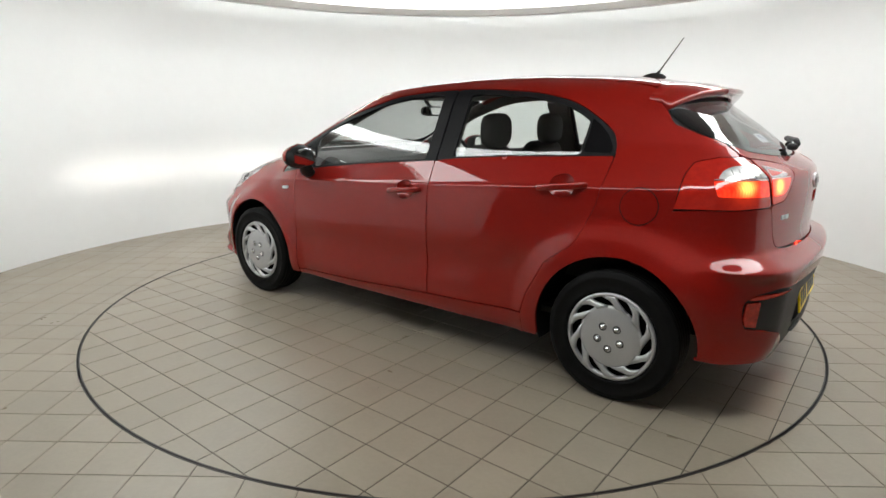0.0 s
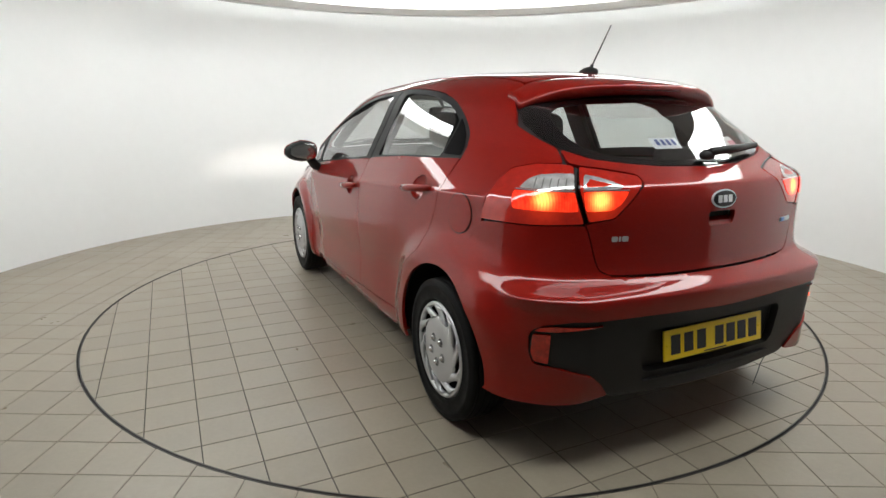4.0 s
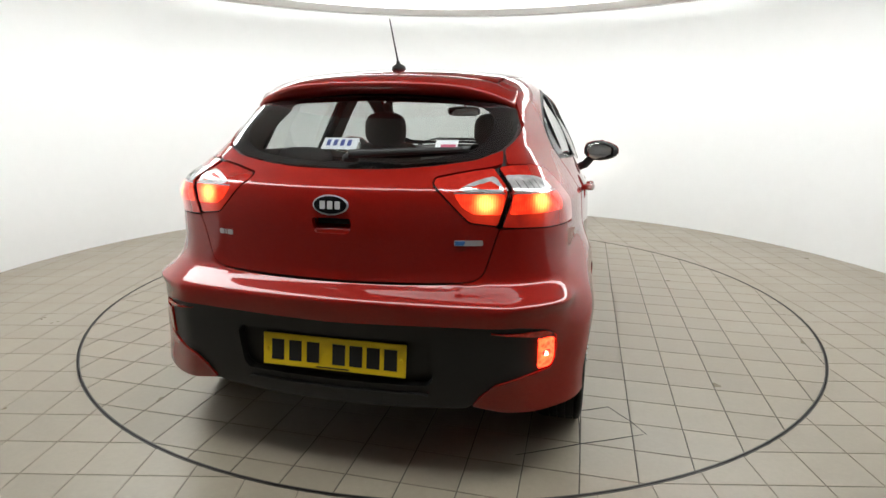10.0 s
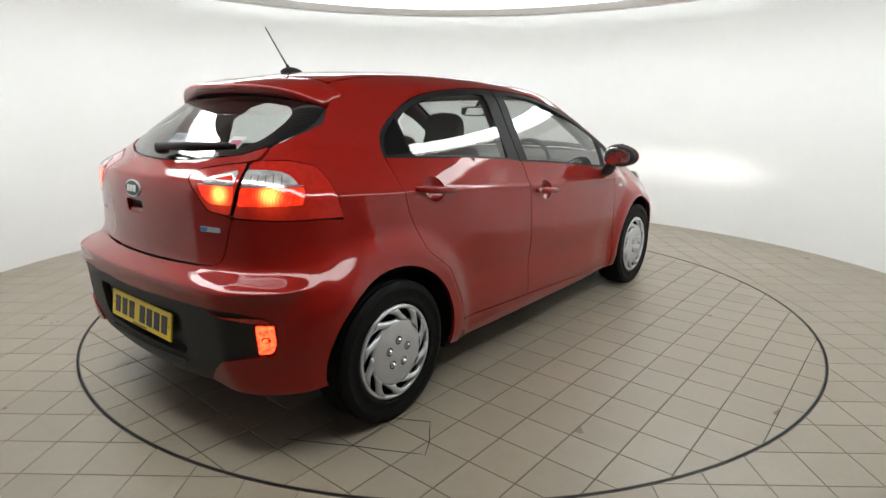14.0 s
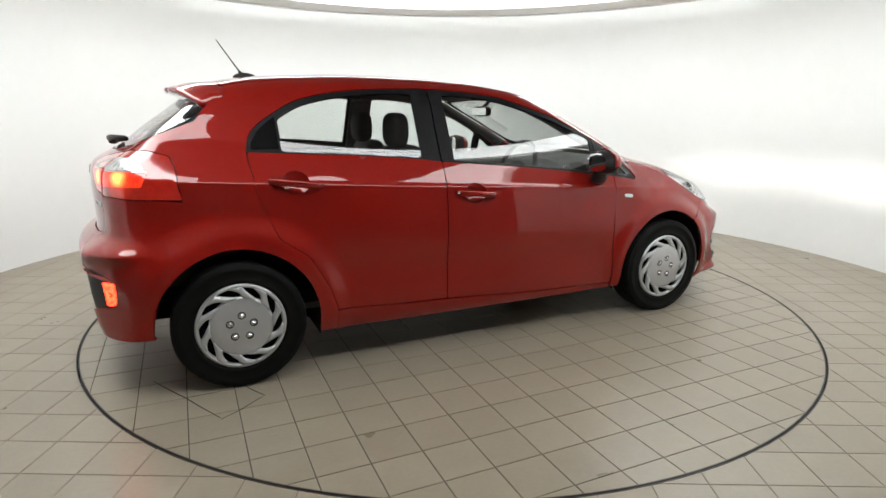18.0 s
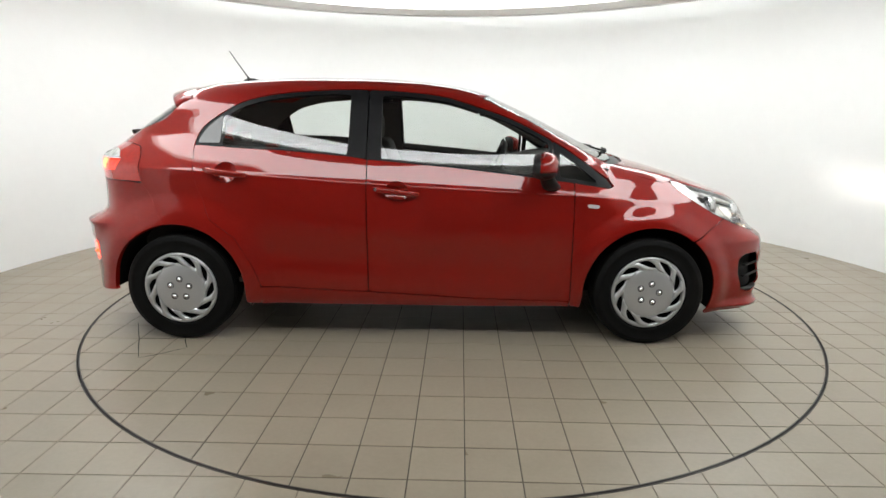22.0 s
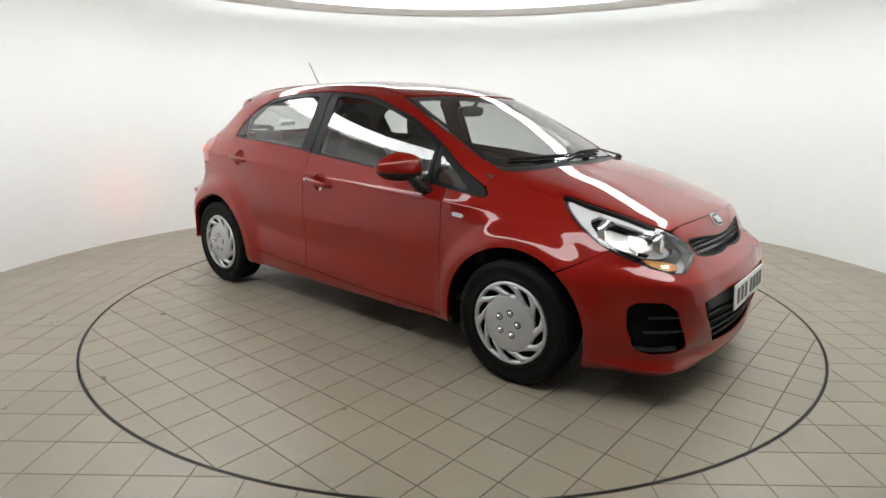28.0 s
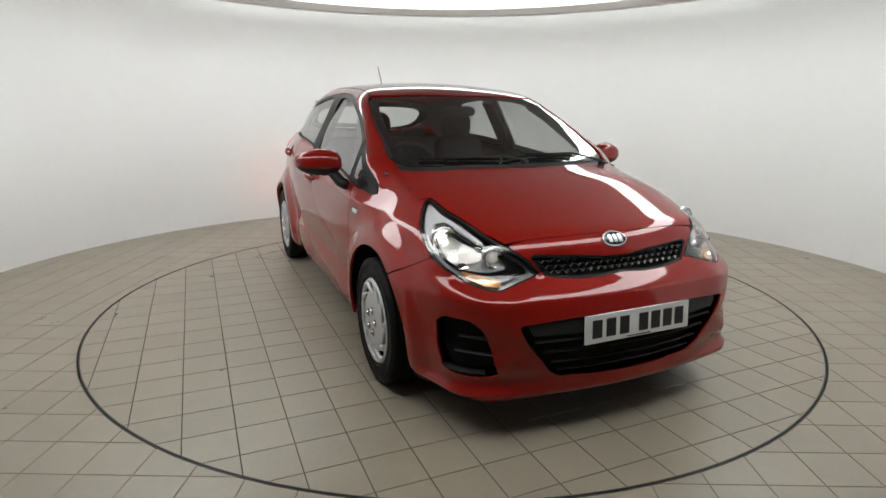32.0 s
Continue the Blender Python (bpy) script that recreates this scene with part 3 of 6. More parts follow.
def fill(poly, holes, res, line=None):
    """Triangles that fill an outline with holes: points, triangles and boundary loops."""
    loops = [dense(poly, res)] + [dense(h, res) for h in holes]
    pts, edges, index = [], [], []
    for lp in loops:
        k0 = len(pts)
        pts += lp
        index.append(list(range(k0, k0 + len(lp))))
        edges += [(k0 + i, k0 + (i + 1) % len(lp)) for i in range(len(lp))]
    a = np.array(poly)
    lo, hi = a.min(0), a.max(0)
    gx, gy = np.meshgrid(np.arange(lo[0] + res / 2, hi[0], res), np.arange(lo[1] + res / 2, hi[1], res))
    g = np.stack([gx.ravel(), gy.ravel()], -1)
    if len(g):
        g[:, 0] += (np.round((g[:, 1] - lo[1]) / res) % 2) * res * 0.5
        ok = inside(poly, g)
        for h in holes:
            ok &= ~inside(h, g)
        b = np.array(pts)
        if line is not None:
            # rows of points along the shoulder line
            xs = np.arange(lo[0] + 0.006, hi[0], 0.024)
            rowz = np.array([-0.034, -0.022, -0.014, -0.007, 0.0, 0.007, 0.014, 0.022, 0.034])
            e = np.stack([np.repeat(xs, 9), (line(xs)[:, None] + rowz[None, :]).ravel()], -1)
            oke = inside(poly, e)
            for h in holes:
                oke &= ~inside(h, e)
            ok &= np.abs(g[:, 1] - line(g[:, 0])) > 0.045
            e = e[oke]
            e = e[np.min(np.linalg.norm(e[:, None, :] - b[None, :, :], axis=2), axis=1) > 0.008] if len(e) else e
        near = np.min(np.linalg.norm(g[:, None, :] - b[None, :, :], axis=2), axis=1)
        g = g[ok & (near > 0.55 * res)]
        pts = pts + [tuple(p) for p in g]
        if line is not None:
            pts = pts + [tuple(p) for p in e]
    from_cdt = geometry_cdt([Vector(p) for p in pts], edges, [], 0, 1e-7)
    vs = np.array([tuple(v) for v in from_cdt[0]])
    tris = np.array([f for f in from_cdt[2] if len(f) == 3])
    cen = vs[tris].mean(1)
    ok = inside(loops[0], cen)
    for h in loops[1:]:
        ok &= ~inside(h, cen)
    tris = tris[ok]
    e = vs[tris]
    area = (e[:, 1, 0] - e[:, 0, 0]) * (e[:, 2, 1] - e[:, 0, 1]) - (e[:, 2, 0] - e[:, 0, 0]) * (e[:, 1, 1] - e[:, 0, 1])
    tris = np.where((area < 0)[:, None], tris[:, ::-1], tris)
    tris = tris[np.abs(area) > 1e-10]
    return vs, tris


def skin(name, mp, poly, material, parent, mirror=False, holes=(), offset=0.0, flange=0.014, res=0.035, gap=0.0014, r=0.012, label="", fair=False, line=None):
    """A sheet of the car's surface within an outline, its edges folded inwards. offset: metres outwards, or a function of the map's two numbers."""
    k = SCALE[mp]
    q = [(a * k, b) for a, b in poly]
    q = thicken(rounded(q, r), gap)
    hs = [thicken(rounded([(a * k, b) for a, b in h], r), -gap) for h in holes]
    vs, tris = fill(q, hs, res, line if line else CREASE if mp == "side" and material is M_PAINT and res < 0.026 else None)
    o, d = rays(mp, vs[:, 0] / k, vs[:, 1])
    P = cast(o, d)
    N = normals(P)
    if fair:
        # one smooth sheet without the waves of the panels below it
        a, b = P[:, 0], P[:, 2] - 1.15
        co = (GLASS_Y, -0.006, -0.520, -0.012, -0.06, -0.50)
        P[:, 1] = co[0] + co[1] * a + co[2] * b + co[3] * a * a + co[4] * a * b + co[5] * b * b
        N = np.stack([-(co[1] + 2 * co[3] * a + co[4] * b), np.ones_like(a), -(co[2] + co[4] * a + 2 * co[5] * b)], -1)
        N = N / np.linalg.norm(N, axis=1, keepdims=True)
    off = offset(vs[:, 0] / k, vs[:, 1]) if callable(offset) else np.full(len(P), offset)
    P = P + N * off[:, None]
    if callable(offset):
        nn = np.zeros_like(P)
        fn = np.cross(P[tris[:, 1]] - P[tris[:, 0]], P[tris[:, 2]] - P[tris[:, 0]])
        for c in range(3):
            np.add.at(nn, tris[:, c], fn)
        nn /= np.maximum(np.linalg.norm(nn, axis=1, keepdims=True), 1e-12)
        N = nn * np.sign(np.sum(nn * N, axis=1, keepdims=True))
    # the triangles' front looks outwards
    fn = np.cross(P[tris[:, 1]] - P[tris[:, 0]], P[tris[:, 2]] - P[tris[:, 0]])
    flip = np.sum(fn * N[tris[:, 0]], axis=1) < 0
    tris = np.where(flip[:, None], tris[:, ::-1], tris)
    verts, norms, faces = list(P), list(N), [tuple(int(i) for i in t) for t in tris]
    if flange:
        count = {}
        for t in faces:
            for i in range(3):
                e = (t[i], t[(i + 1) % 3])
                count[e] = count.get(e, 0) + 1
        for (a, b) in [e for e in count if (e[1], e[0]) not in count]:
            t = P[b] - P[a]
            side = np.cross(t, N[a])
            side = side / max(np.linalg.norm(side), 1e-9)
            i = len(verts)
            verts += [P[a], P[b], P[b] - N[b] * flange, P[a] - N[a] * flange]
            norms += [side] * 4
            faces.append((i + 1, i, i + 3, i + 2))
    made = []
    for s in ((1, -1) if mirror else (1,)):
        V = np.array(verts) * [1, s, 1]
        Nn = np.array(norms) * [1, s, 1]
        F = faces if s == 1 else [tuple(reversed(f)) for f in faces]
        me = bpy.data.meshes.new(name)
        me.from_pydata([tuple(v) for v in V], [], F)
        me.materials.append(material)
        me.polygons.foreach_set("use_smooth", [True] * len(me.polygons))
        me.update()
        me.normals_split_custom_set_from_vertices([tuple(n) for n in Nn])
        ob = new(name, me)
        ob.parent = parent[0 if s == 1 else 1] if isinstance(parent, (list, tuple)) else parent
        tagged(ob, label)
        made.append(ob)
    return made





# ---- the car
CAR = tagged(new("car"), "metallic red five-door hatchback with silver wheel covers, lamps lit", "car")

BELT = [(-1.195, 1.073), (-1.014, 1.063), (-0.70, 1.049), (-0.345, 1.019), (-0.169, 0.998), (0.208, 0.965), (0.508, 0.932), (0.807, 0.896), (1.055, 0.858)]
ARC = [(0.930, 0.988), (0.812, 1.069), (0.663, 1.153), (0.512, 1.225), (0.358, 1.276), (0.204, 1.325), (0.079, 1.349), (-0.109, 1.366), (-0.298, 1.373), (-0.423, 1.371), (-0.609, 1.361), (-0.794, 1.341), (-0.949, 1.302), (-1.073, 1.235), (-1.158, 1.172), (-1.188, 1.118)]


def flow(pts, n=3):
    """More points along a line, rounded through the given ones."""
    a = np.array(pts, float)
    p = np.vstack([2 * a[0] - a[1], a, 2 * a[-1] - a[-2]])
    out = []
    for i in range(1, len(p) - 2):
        for k in range(n):
            t = k / n
            out.append(tuple(0.5 * (2 * p[i] + (p[i + 1] - p[i - 1]) * t + (2 * p[i - 1] - 5 * p[i] + 4 * p[i + 1] - p[i + 2]) * t * t + (3 * p[i] - p[i - 1] - 3 * p[i + 1] + p[i + 2]) * t ** 3)))
    return out + [tuple(a[-1])]


ARC = flow(ARC)
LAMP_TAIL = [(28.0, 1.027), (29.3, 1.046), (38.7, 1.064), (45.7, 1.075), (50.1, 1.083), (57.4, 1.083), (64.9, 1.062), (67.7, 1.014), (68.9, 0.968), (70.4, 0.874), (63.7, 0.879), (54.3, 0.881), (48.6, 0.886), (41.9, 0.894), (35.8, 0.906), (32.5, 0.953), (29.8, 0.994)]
LAMP_HEAD = [(71.0, 0.876), (69.3, 0.886), (59.2, 0.854), (49.0, 0.818), (42.0, 0.785), (34.8, 0.742), (29.7, 0.697), (26.5, 0.647), (32.6, 0.620), (36.0, 0.600), (39.0, 0.601), (44.8, 0.624), (52.0, 0.665), (58.5, 0.713), (64.8, 0.780), (69.0, 0.836)]
GRILLE = [(0, 0.688), (5, 0.689), (12, 0.700), (18, 0.706), (28.6, 0.716), (29.3, 0.703), (25.5, 0.638), (22, 0.630), (15, 0.622), (8, 0.621), (0, 0.628)]
INTAKE = [(0, 0.498), (16.5, 0.499), (30.5, 0.487), (31.4, 0.478), (29.5, 0.41), (26, 0.335), (23.7, 0.278), (21.5, 0.256), (10, 0.246), (0, 0.243)]
FOG = [(51.3, 0.466), (49, 0.493), (42.3, 0.493), (39.2, 0.455), (37.5, 0.378), (35.7, 0.279), (38, 0.271), (45.7, 0.272), (49.3, 0.293), (51, 0.38)]


def arch(wx, a0, a1, n=22):
    """Points of a wheel arch's edge, from angle a0 to a1, in degrees from forward over the top."""
    return [(wx + ARCH_R * math.cos(radians(a)), WHEEL_Z + ARCH_R * math.sin(radians(a))) for a in np.linspace(a0, a1, n)]


def rail(x):
    return float(np.interp(x, [-1.27, -1.0, 0.1, 0.36], [0.455, 0.475, 0.525, 0.555]))


def build_body():
    # one sheet from the front pillar over the roof rail to the rear quarter, with the window opening
    screen_edge = [(0.965, 0.650), (0.80, 0.632), (0.543, 0.610), (0.37, 0.572)]
    rails = [(x, rail(x)) for x in np.linspace(0.33, -1.25, 14)]
    gate_side = [(0.468, 1.352), (0.524, 1.315), (0.552, 1.262), (0.577, 1.21), (0.563, 1.165), (0.534, 1.135), (0.5405, 1.10)]
    outer = [(1.0545, 0.938)] + xz("top", [(1.035, 0.640)] + screen_edge + rails) + xz("rear", gate_side)
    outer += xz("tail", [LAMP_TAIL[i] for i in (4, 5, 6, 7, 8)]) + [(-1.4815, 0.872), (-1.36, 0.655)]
    outer += arch(-WHEEL_X, 98, -2, 24) + [(-0.925, 0.215), (-0.842, 0.212), (-0.836, 0.315), (-0.843, 0.345), (-0.870, 0.426), (-0.960, 0.591), (-1.092, 0.689), (-1.136, 0.80), (-1.163, 0.86), (-1.184, 0.976), (-1.197, 1.07)]
    upper = list(reversed(ARC))
    skin("body_side", "side", outer + upper + [(1.0535, 0.903)], M_PAINT, CAR, True, res=0.024, offset=-0.001, gap=0.0008, label="red side frame with roof rail, rear quarter and wheel arch")
    # fender
    lamp_edge = xz("nose", [LAMP_HEAD[i] for i in (0, 15, 14, 13)] + [(55.6, 0.690)])
    hood_edge = xz("top", [(1.06, 0.6465), (1.25, 0.6557), (1.38, 0.6537)])
    fender = [(0.860, 0.212), (0.860, 0.889), (1.055, 0.856), (1.082, 0.867), (1.055, 0.905), (1.052, 0.94)] + hood_edge + lamp_edge + [(1.62, 0.645)] + arch(WHEEL_X, 53, 182, 28) + [(0.915, 0.212)]
    skin("front_fender", "side", fender, M_PAINT, CAR, True, res=0.016, gap=0.0008, r=0.004)
    skin("pillar_foot", "top", [(0.99, 0.640), (1.10, 0.628), (1.10, 0.715), (0.99, 0.715)], M_PAINT, CAR, True, offset=-0.0022, res=0.012, flange=0.0)
    skin("fender_flange", "top", [(1.27, 0.620), (1.42, 0.615), (1.42, 0.700), (1.27, 0.700)], M_PAINT, CAR, True, offset=-0.003, res=0.015, flange=0.0)
    # sills
    sill = [(-0.842, 0.207), (-0.8375, 0.31), (-0.62, 0.300), (-0.245, 0.286), (0.302, 0.254), (0.857, 0.235), (0.857, 0.205), (0.3, 0.203), (-0.3, 0.206)]
    skin("sill", "side", sill, M_PAINT, CAR, True, flange=0.08, gap=0.0004, r=0.004)
    # roof
    front_edge = [(0.450, 0), (0.440, 0.15), (0.397, 0.43), (0.352, 0.553)]
    roof = front_edge + [(x, rail(x) - 0.001) for x in np.linspace(0.30, -1.26, 12)] + [(-1.285, 0.2), (-1.29, 0)]
    skin("roof", "top", whole_top(roof), M_PAINT, CAR, res=0.045, offset=0.001)
    # hood
    lamp_top = xy("nose", [LAMP_HEAD[i] for i in (1, 2, 3, 4)] + [(36.5, 0.757)])
    seam = xy("nose", [(30, 0.768), (20, 0.772), (9.5, 0.773), (0, 0.773)])
    hood = [(1.262, 0), (1.25, 0.15), (1.20, 0.45), (1.125, 0.60), (1.07, 0.645), (1.25, 0.655), (1.38, 0.653)] + lamp_top + seam
    skin("hood", "top", whole_top(hood), M_PAINT, CAR, res=0.04, flange=0.02, gap=0.0008, r=0.004)
    # front bumper
    arch3 = on_body("side", arch(WHEEL_X, 52, -8, 12))
    bumper = [(0, 0.7728), (9.5, 0.7728), (20, 0.7718), (30, 0.7678), (35.5, 0.7545)] + [LAMP_HEAD[i] for i in (5, 6, 7, 8, 9, 10, 11, 12)] + [(55.6, 0.6895)]
    bumper += to_nose(on_body("side", [(1.62, 0.6455)])) + to_nose(arch3) + [(61.5, 0.16), (50, 0.16), (36, 0.165), (20, 0.18), (0, 0.185)]
    skin("front_bumper", "nose", whole(bumper), M_PAINT, CAR, res=0.019, flange=0.008, line=lambda a: 0.575 + 0.0 * a, holes=[whole(GRILLE), whole(INTAKE), FOG, [(-a, b) for a, b in FOG]], gap=0.0008, label="red front bumper with open grilles")
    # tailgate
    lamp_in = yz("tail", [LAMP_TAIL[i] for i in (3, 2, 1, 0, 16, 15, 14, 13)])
    gate_edge = [(0.548, 0.886), (0.531, 0.838), (0.518, 0.79), (0.505, 0.748), (0.490, 0.723), (0.458, 0.7095)]
    glass_low = [(0, 1.066), (0.19, 1.070), (0.31, 1.080), (0.445, 1.098), (0.530, 1.130)]
    gate = glass_low + [(0.537, 1.083)] + lamp_in + gate_edge + [(0.403, 0.706), (0.25, 0.703), (0, 0.702)]
    tg = skin("tailgate", "rear", whole(gate), M_PAINT, CAR, res=0.024, flange=0.02, gap=0.0022, line=lambda a: 1.020 + 0.0 * a, holes=[[(-0.068, 0.912), (0.068, 0.912), (0.060, 0.864), (-0.060, 0.864)]], label="red tailgate with release recess")[0]
    skin("release_recess", "rear", [(-0.076, 0.918), (0.076, 0.918), (0.068, 0.858), (-0.068, 0.858)], M_PAINT, tg, offset=lambda u, v: -0.006 - 0.034 * smooth(0.866, 0.900, v), res=0.008, flange=0.0, label="red hollow behind the release")
    skin("release_pad", "rear", [(-0.058, 0.912), (0.058, 0.912), (0.056, 0.890), (-0.056, 0.890)], M_BLACKDEEP, tg, offset=-0.020, flange=0.006, res=0.02, r=0.004, label="black release pad")
    # dark backing sheet added behind the seam between the side and the rear window
    to_tail = lambda pts3: [(math.degrees(math.atan2(p[1], -(p[0] + 1.2))), p[2]) for p in pts3]
    inner_edge = to_tail(on_body("rear", [(0.475, 1.310), (0.543, 1.275), (0.563, 1.21), (0.551, 1.166), (0.523, 1.131), (0.500, 1.06)]))
    outer_edge = to_tail(on_body("rear", [(0.500, 1.335), (0.560, 1.28), (0.592, 1.21), (0.590, 1.165), (0.580, 1.13), (0.580, 1.06)]))
    skin("seam_backing", "tail", outer_edge + list(reversed(inner_edge)), M_TRIM, CAR, True, offset=-0.013, res=0.02, flange=0, label="dark backing sheet added behind the tailgate seam")
    # rear bumper
    arch4 = on_body("side", list(reversed(arch(-WHEEL_X, 180, 98, 16))))
    ra = [(math.degrees(math.atan2(p[1], -(p[0] + 1.2))), p[2]) for p in arch4]
    INSERT = [(0, 0.575), (25.9, 0.583), (42.8, 0.583), (49.4, 0.562), (51.7, 0.543), (52.5, 0.517), (52.3, 0.461), (51.3, 0.42), (45.7, 0.407), (39.1, 0.382), (36.5, 0.334), (35.0, 0.29)]
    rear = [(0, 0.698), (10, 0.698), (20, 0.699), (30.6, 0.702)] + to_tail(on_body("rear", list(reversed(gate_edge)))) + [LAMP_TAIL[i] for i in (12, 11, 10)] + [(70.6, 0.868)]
    rear += ra + [(63.0, 0.288), (56, 0.276), (48, 0.268), (41, 0.271), (37.2, 0.283)] + list(reversed(INSERT))
    skin("rear_bumper", "tail", whole(rear), M_PAINT, CAR, res=0.022, flange=0.025, line=lambda a: 0.660 + 0.0 * a, label="red rear bumper with moulded ledge")
    low = INSERT + [(34, 0.275), (20, 0.258), (0, 0.252)]
    recess = whole([(0, 0.530), (25.0, 0.526), (26.3, 0.505), (26.3, 0.378), (25, 0.352), (0, 0.348)])
    skin("bumper_insert", "tail", whole(low), M_TRIM, CAR, res=0.03, holes=[recess], offset=-0.008, flange=0.03, gap=-0.002, label="grained black plastic bumper insert")
    skin("plate_surround", "tail", recess, M_TRIM, CAR, res=0.03, offset=-0.042, flange=-0.034, gap=-0.001, label="black number plate recess")
    skin("diffuser_lip", "tail", whole([(0, 0.325), (24, 0.330), (26, 0.322), (24, 0.312), (0, 0.306)]), M_TRIM, CAR, res=0.02, offset=0.004, flange=0.012)


def build_doors():
    glass_r = [(-1.03, 1.083), (-0.70, 1.067), (-0.36, 1.038), (-0.36, 1.338), (-0.423, 1.338), (-0.609, 1.328), (-0.70, 1.320), (-0.78, 1.308), (-0.86, 1.290), (-0.92, 1.272), (-0.98, 1.246), (-1.03, 1.215)]
    glass_f = [(-0.165, 1.018), (0.208, 0.985), (0.508, 0.953), (0.715, 0.928), (0.715, 1.085), (0.645, 1.125), (0.50, 1.193), (0.346, 1.245), (0.195, 1.292), (0.07, 1.316), (-0.109, 1.333), (-0.165, 1.335)]
    glass_q = [(0.785, 0.922), (0.985, 0.892), (0.90, 0.962), (0.785, 1.043)]
    front = [(-0.2447, 0.290), (-0.2447, 1.004)] + BELT[4:8] + [(0.857, 0.889), (0.857, 0.239), (0.302, 0.258)]
    rear = [(-0.2473, 1.005), BELT[3], BELT[2], BELT[1], BELT[0], (-1.184, 0.976), (-1.163, 0.86), (-1.136, 0.80), (-1.092, 0.689), (-0.960, 0.591), (-0.870, 0.426), (-0.843, 0.345), (-0.833, 0.314), (-0.62, 0.304), (-0.2473, 0.290)]

    def scoop(cx, cz):
        return [(cx + 0.062 * math.cos(a), cz + 0.052 * math.sin(a)) for a in np.linspace(0, 2 * math.pi, 14, endpoint=False)]

    def dish(cx, cz):
        return lambda u, v: -0.004 - 0.028 * np.clip(1 - ((u - cx) / 0.064) ** 2 - ((v - cz) / 0.054) ** 2, 0, 1)
    out = {}
    for name, poly, hc, glass, frame in (
            ("front_door", front, (-0.085, 0.843), glass_f, [(-0.247, 1.005), (-0.169, 0.998)] + BELT[5:7] + [(0.745, 0.9035), (0.745, 1.108)] + ARC[6:23] + [(-0.247, 1.371)]),
            ("rear_door", rear, (-1.000, 0.936), glass_r, BELT[:4] + [(-0.253, 1.007), (-0.253, 1.371)] + ARC[24:])):
        glass = thicken(glass, -0.010)
        doors = skin(name, "side", poly, M_PAINT, CAR, True, holes=[scoop(*hc)], res=0.022, flange=0.018, gap=0.0012)
        skin("handle_recess", "side", scoop(*hc), M_PAINT, doors, True, offset=dish(*hc), res=0.012, flange=0, gap=-0.002)
        skin("window_frame", "side", frame, M_FRAME, doors, True, holes=[glass], offset=-0.004, res=0.03, label="black window frame and pillar trim")
        skin("window", "side", glass, M_GLASS, doors, True, offset=-0.010, res=0.045, flange=0.0, gap=-0.008, fair=True, label="clear side window glass")
        if name == "rear_door":
            skin("corner_panel", "side", [(-1.050, 1.084), (-1.178, 1.083), (-1.172, 1.115), (-1.140, 1.163), (-1.095, 1.203), (-1.050, 1.234)], M_GLOSSBLACK, doors, True, offset=-0.0015, res=0.03, flange=0.003, label="gloss black corner panel")
        card = [(-0.235, 0.42), (-0.235, 0.985), (0.845, 0.87), (0.845, 0.42)]
        if name == "rear_door":
            card = [(-0.90, 0.45), (-1.12, 0.75), (-1.15, 1.045), (-0.26, 0.985), (-0.26, 0.42)]
        skin("door_card", "side", card, M_INNER, doors, True, offset=-0.075, res=0.06, flange=-0.05, label="dark grey inner door trim")
        out[name] = doors
        for ob, s in zip(doors, (1, -1)):
            handle(ob, hc, s)
    quarter = [(0.749, 0.903), (0.807, 0.896), (1.055, 0.859), (1.074, 0.868), (1.045, 0.905)] + ARC[:5] + [(0.749, 1.106)]
    qs = skin("quarter_window", "side", quarter, M_FRAME, CAR, True, holes=[glass_q], offset=-0.004, res=0.03, label="small fixed front side window with black frame")
    skin("window", "side", glass_q, M_GLASS, qs, True, offset=-0.010, res=0.04, flange=0.0, gap=-0.006, fair=True, label="clear side window glass")
    for doors in (out["front_door"],):
        for ob, s in zip(doors, (1, -1)):
            door_mirror(ob, s)


def sweep(bm, path, radii, n=12, caps=True):
    """A tube along points with two radii each: across and upright."""
    path = [Vector(p) for p in path]
    rows = []
    for i, p in enumerate(path):
        t = (path[min(i + 1, len(path) - 1)] - path[max(i - 1, 0)]).normalized()
        up = Vector((0, 0, 1)) if abs(t.z) < 0.9 else Vector((1, 0, 0))
        a = t.cross(up).normalized()
        b = a.cross(t).normalized()
        ra, rb = radii[i] if isinstance(radii[i], tuple) else (radii[i], radii[i])
        rows.append([bm.verts.new(p + a * ra * math.cos(q) + b * rb * math.sin(q)) for q in np.linspace(0, 2 * math.pi, n, endpoint=False)])
    for r0, r1 in zip(rows, rows[1:]):
        for i in range(n):
            bm.faces.new((r0[i], r0[(i + 1) % n], r1[(i + 1) % n], r1[i]))
    if caps:
        bm.faces.new(list(reversed(rows[0])))
        bm.faces.new(rows[-1])
    bmesh.ops.recalc_face_normals(bm, faces=bm.faces)
    return bm


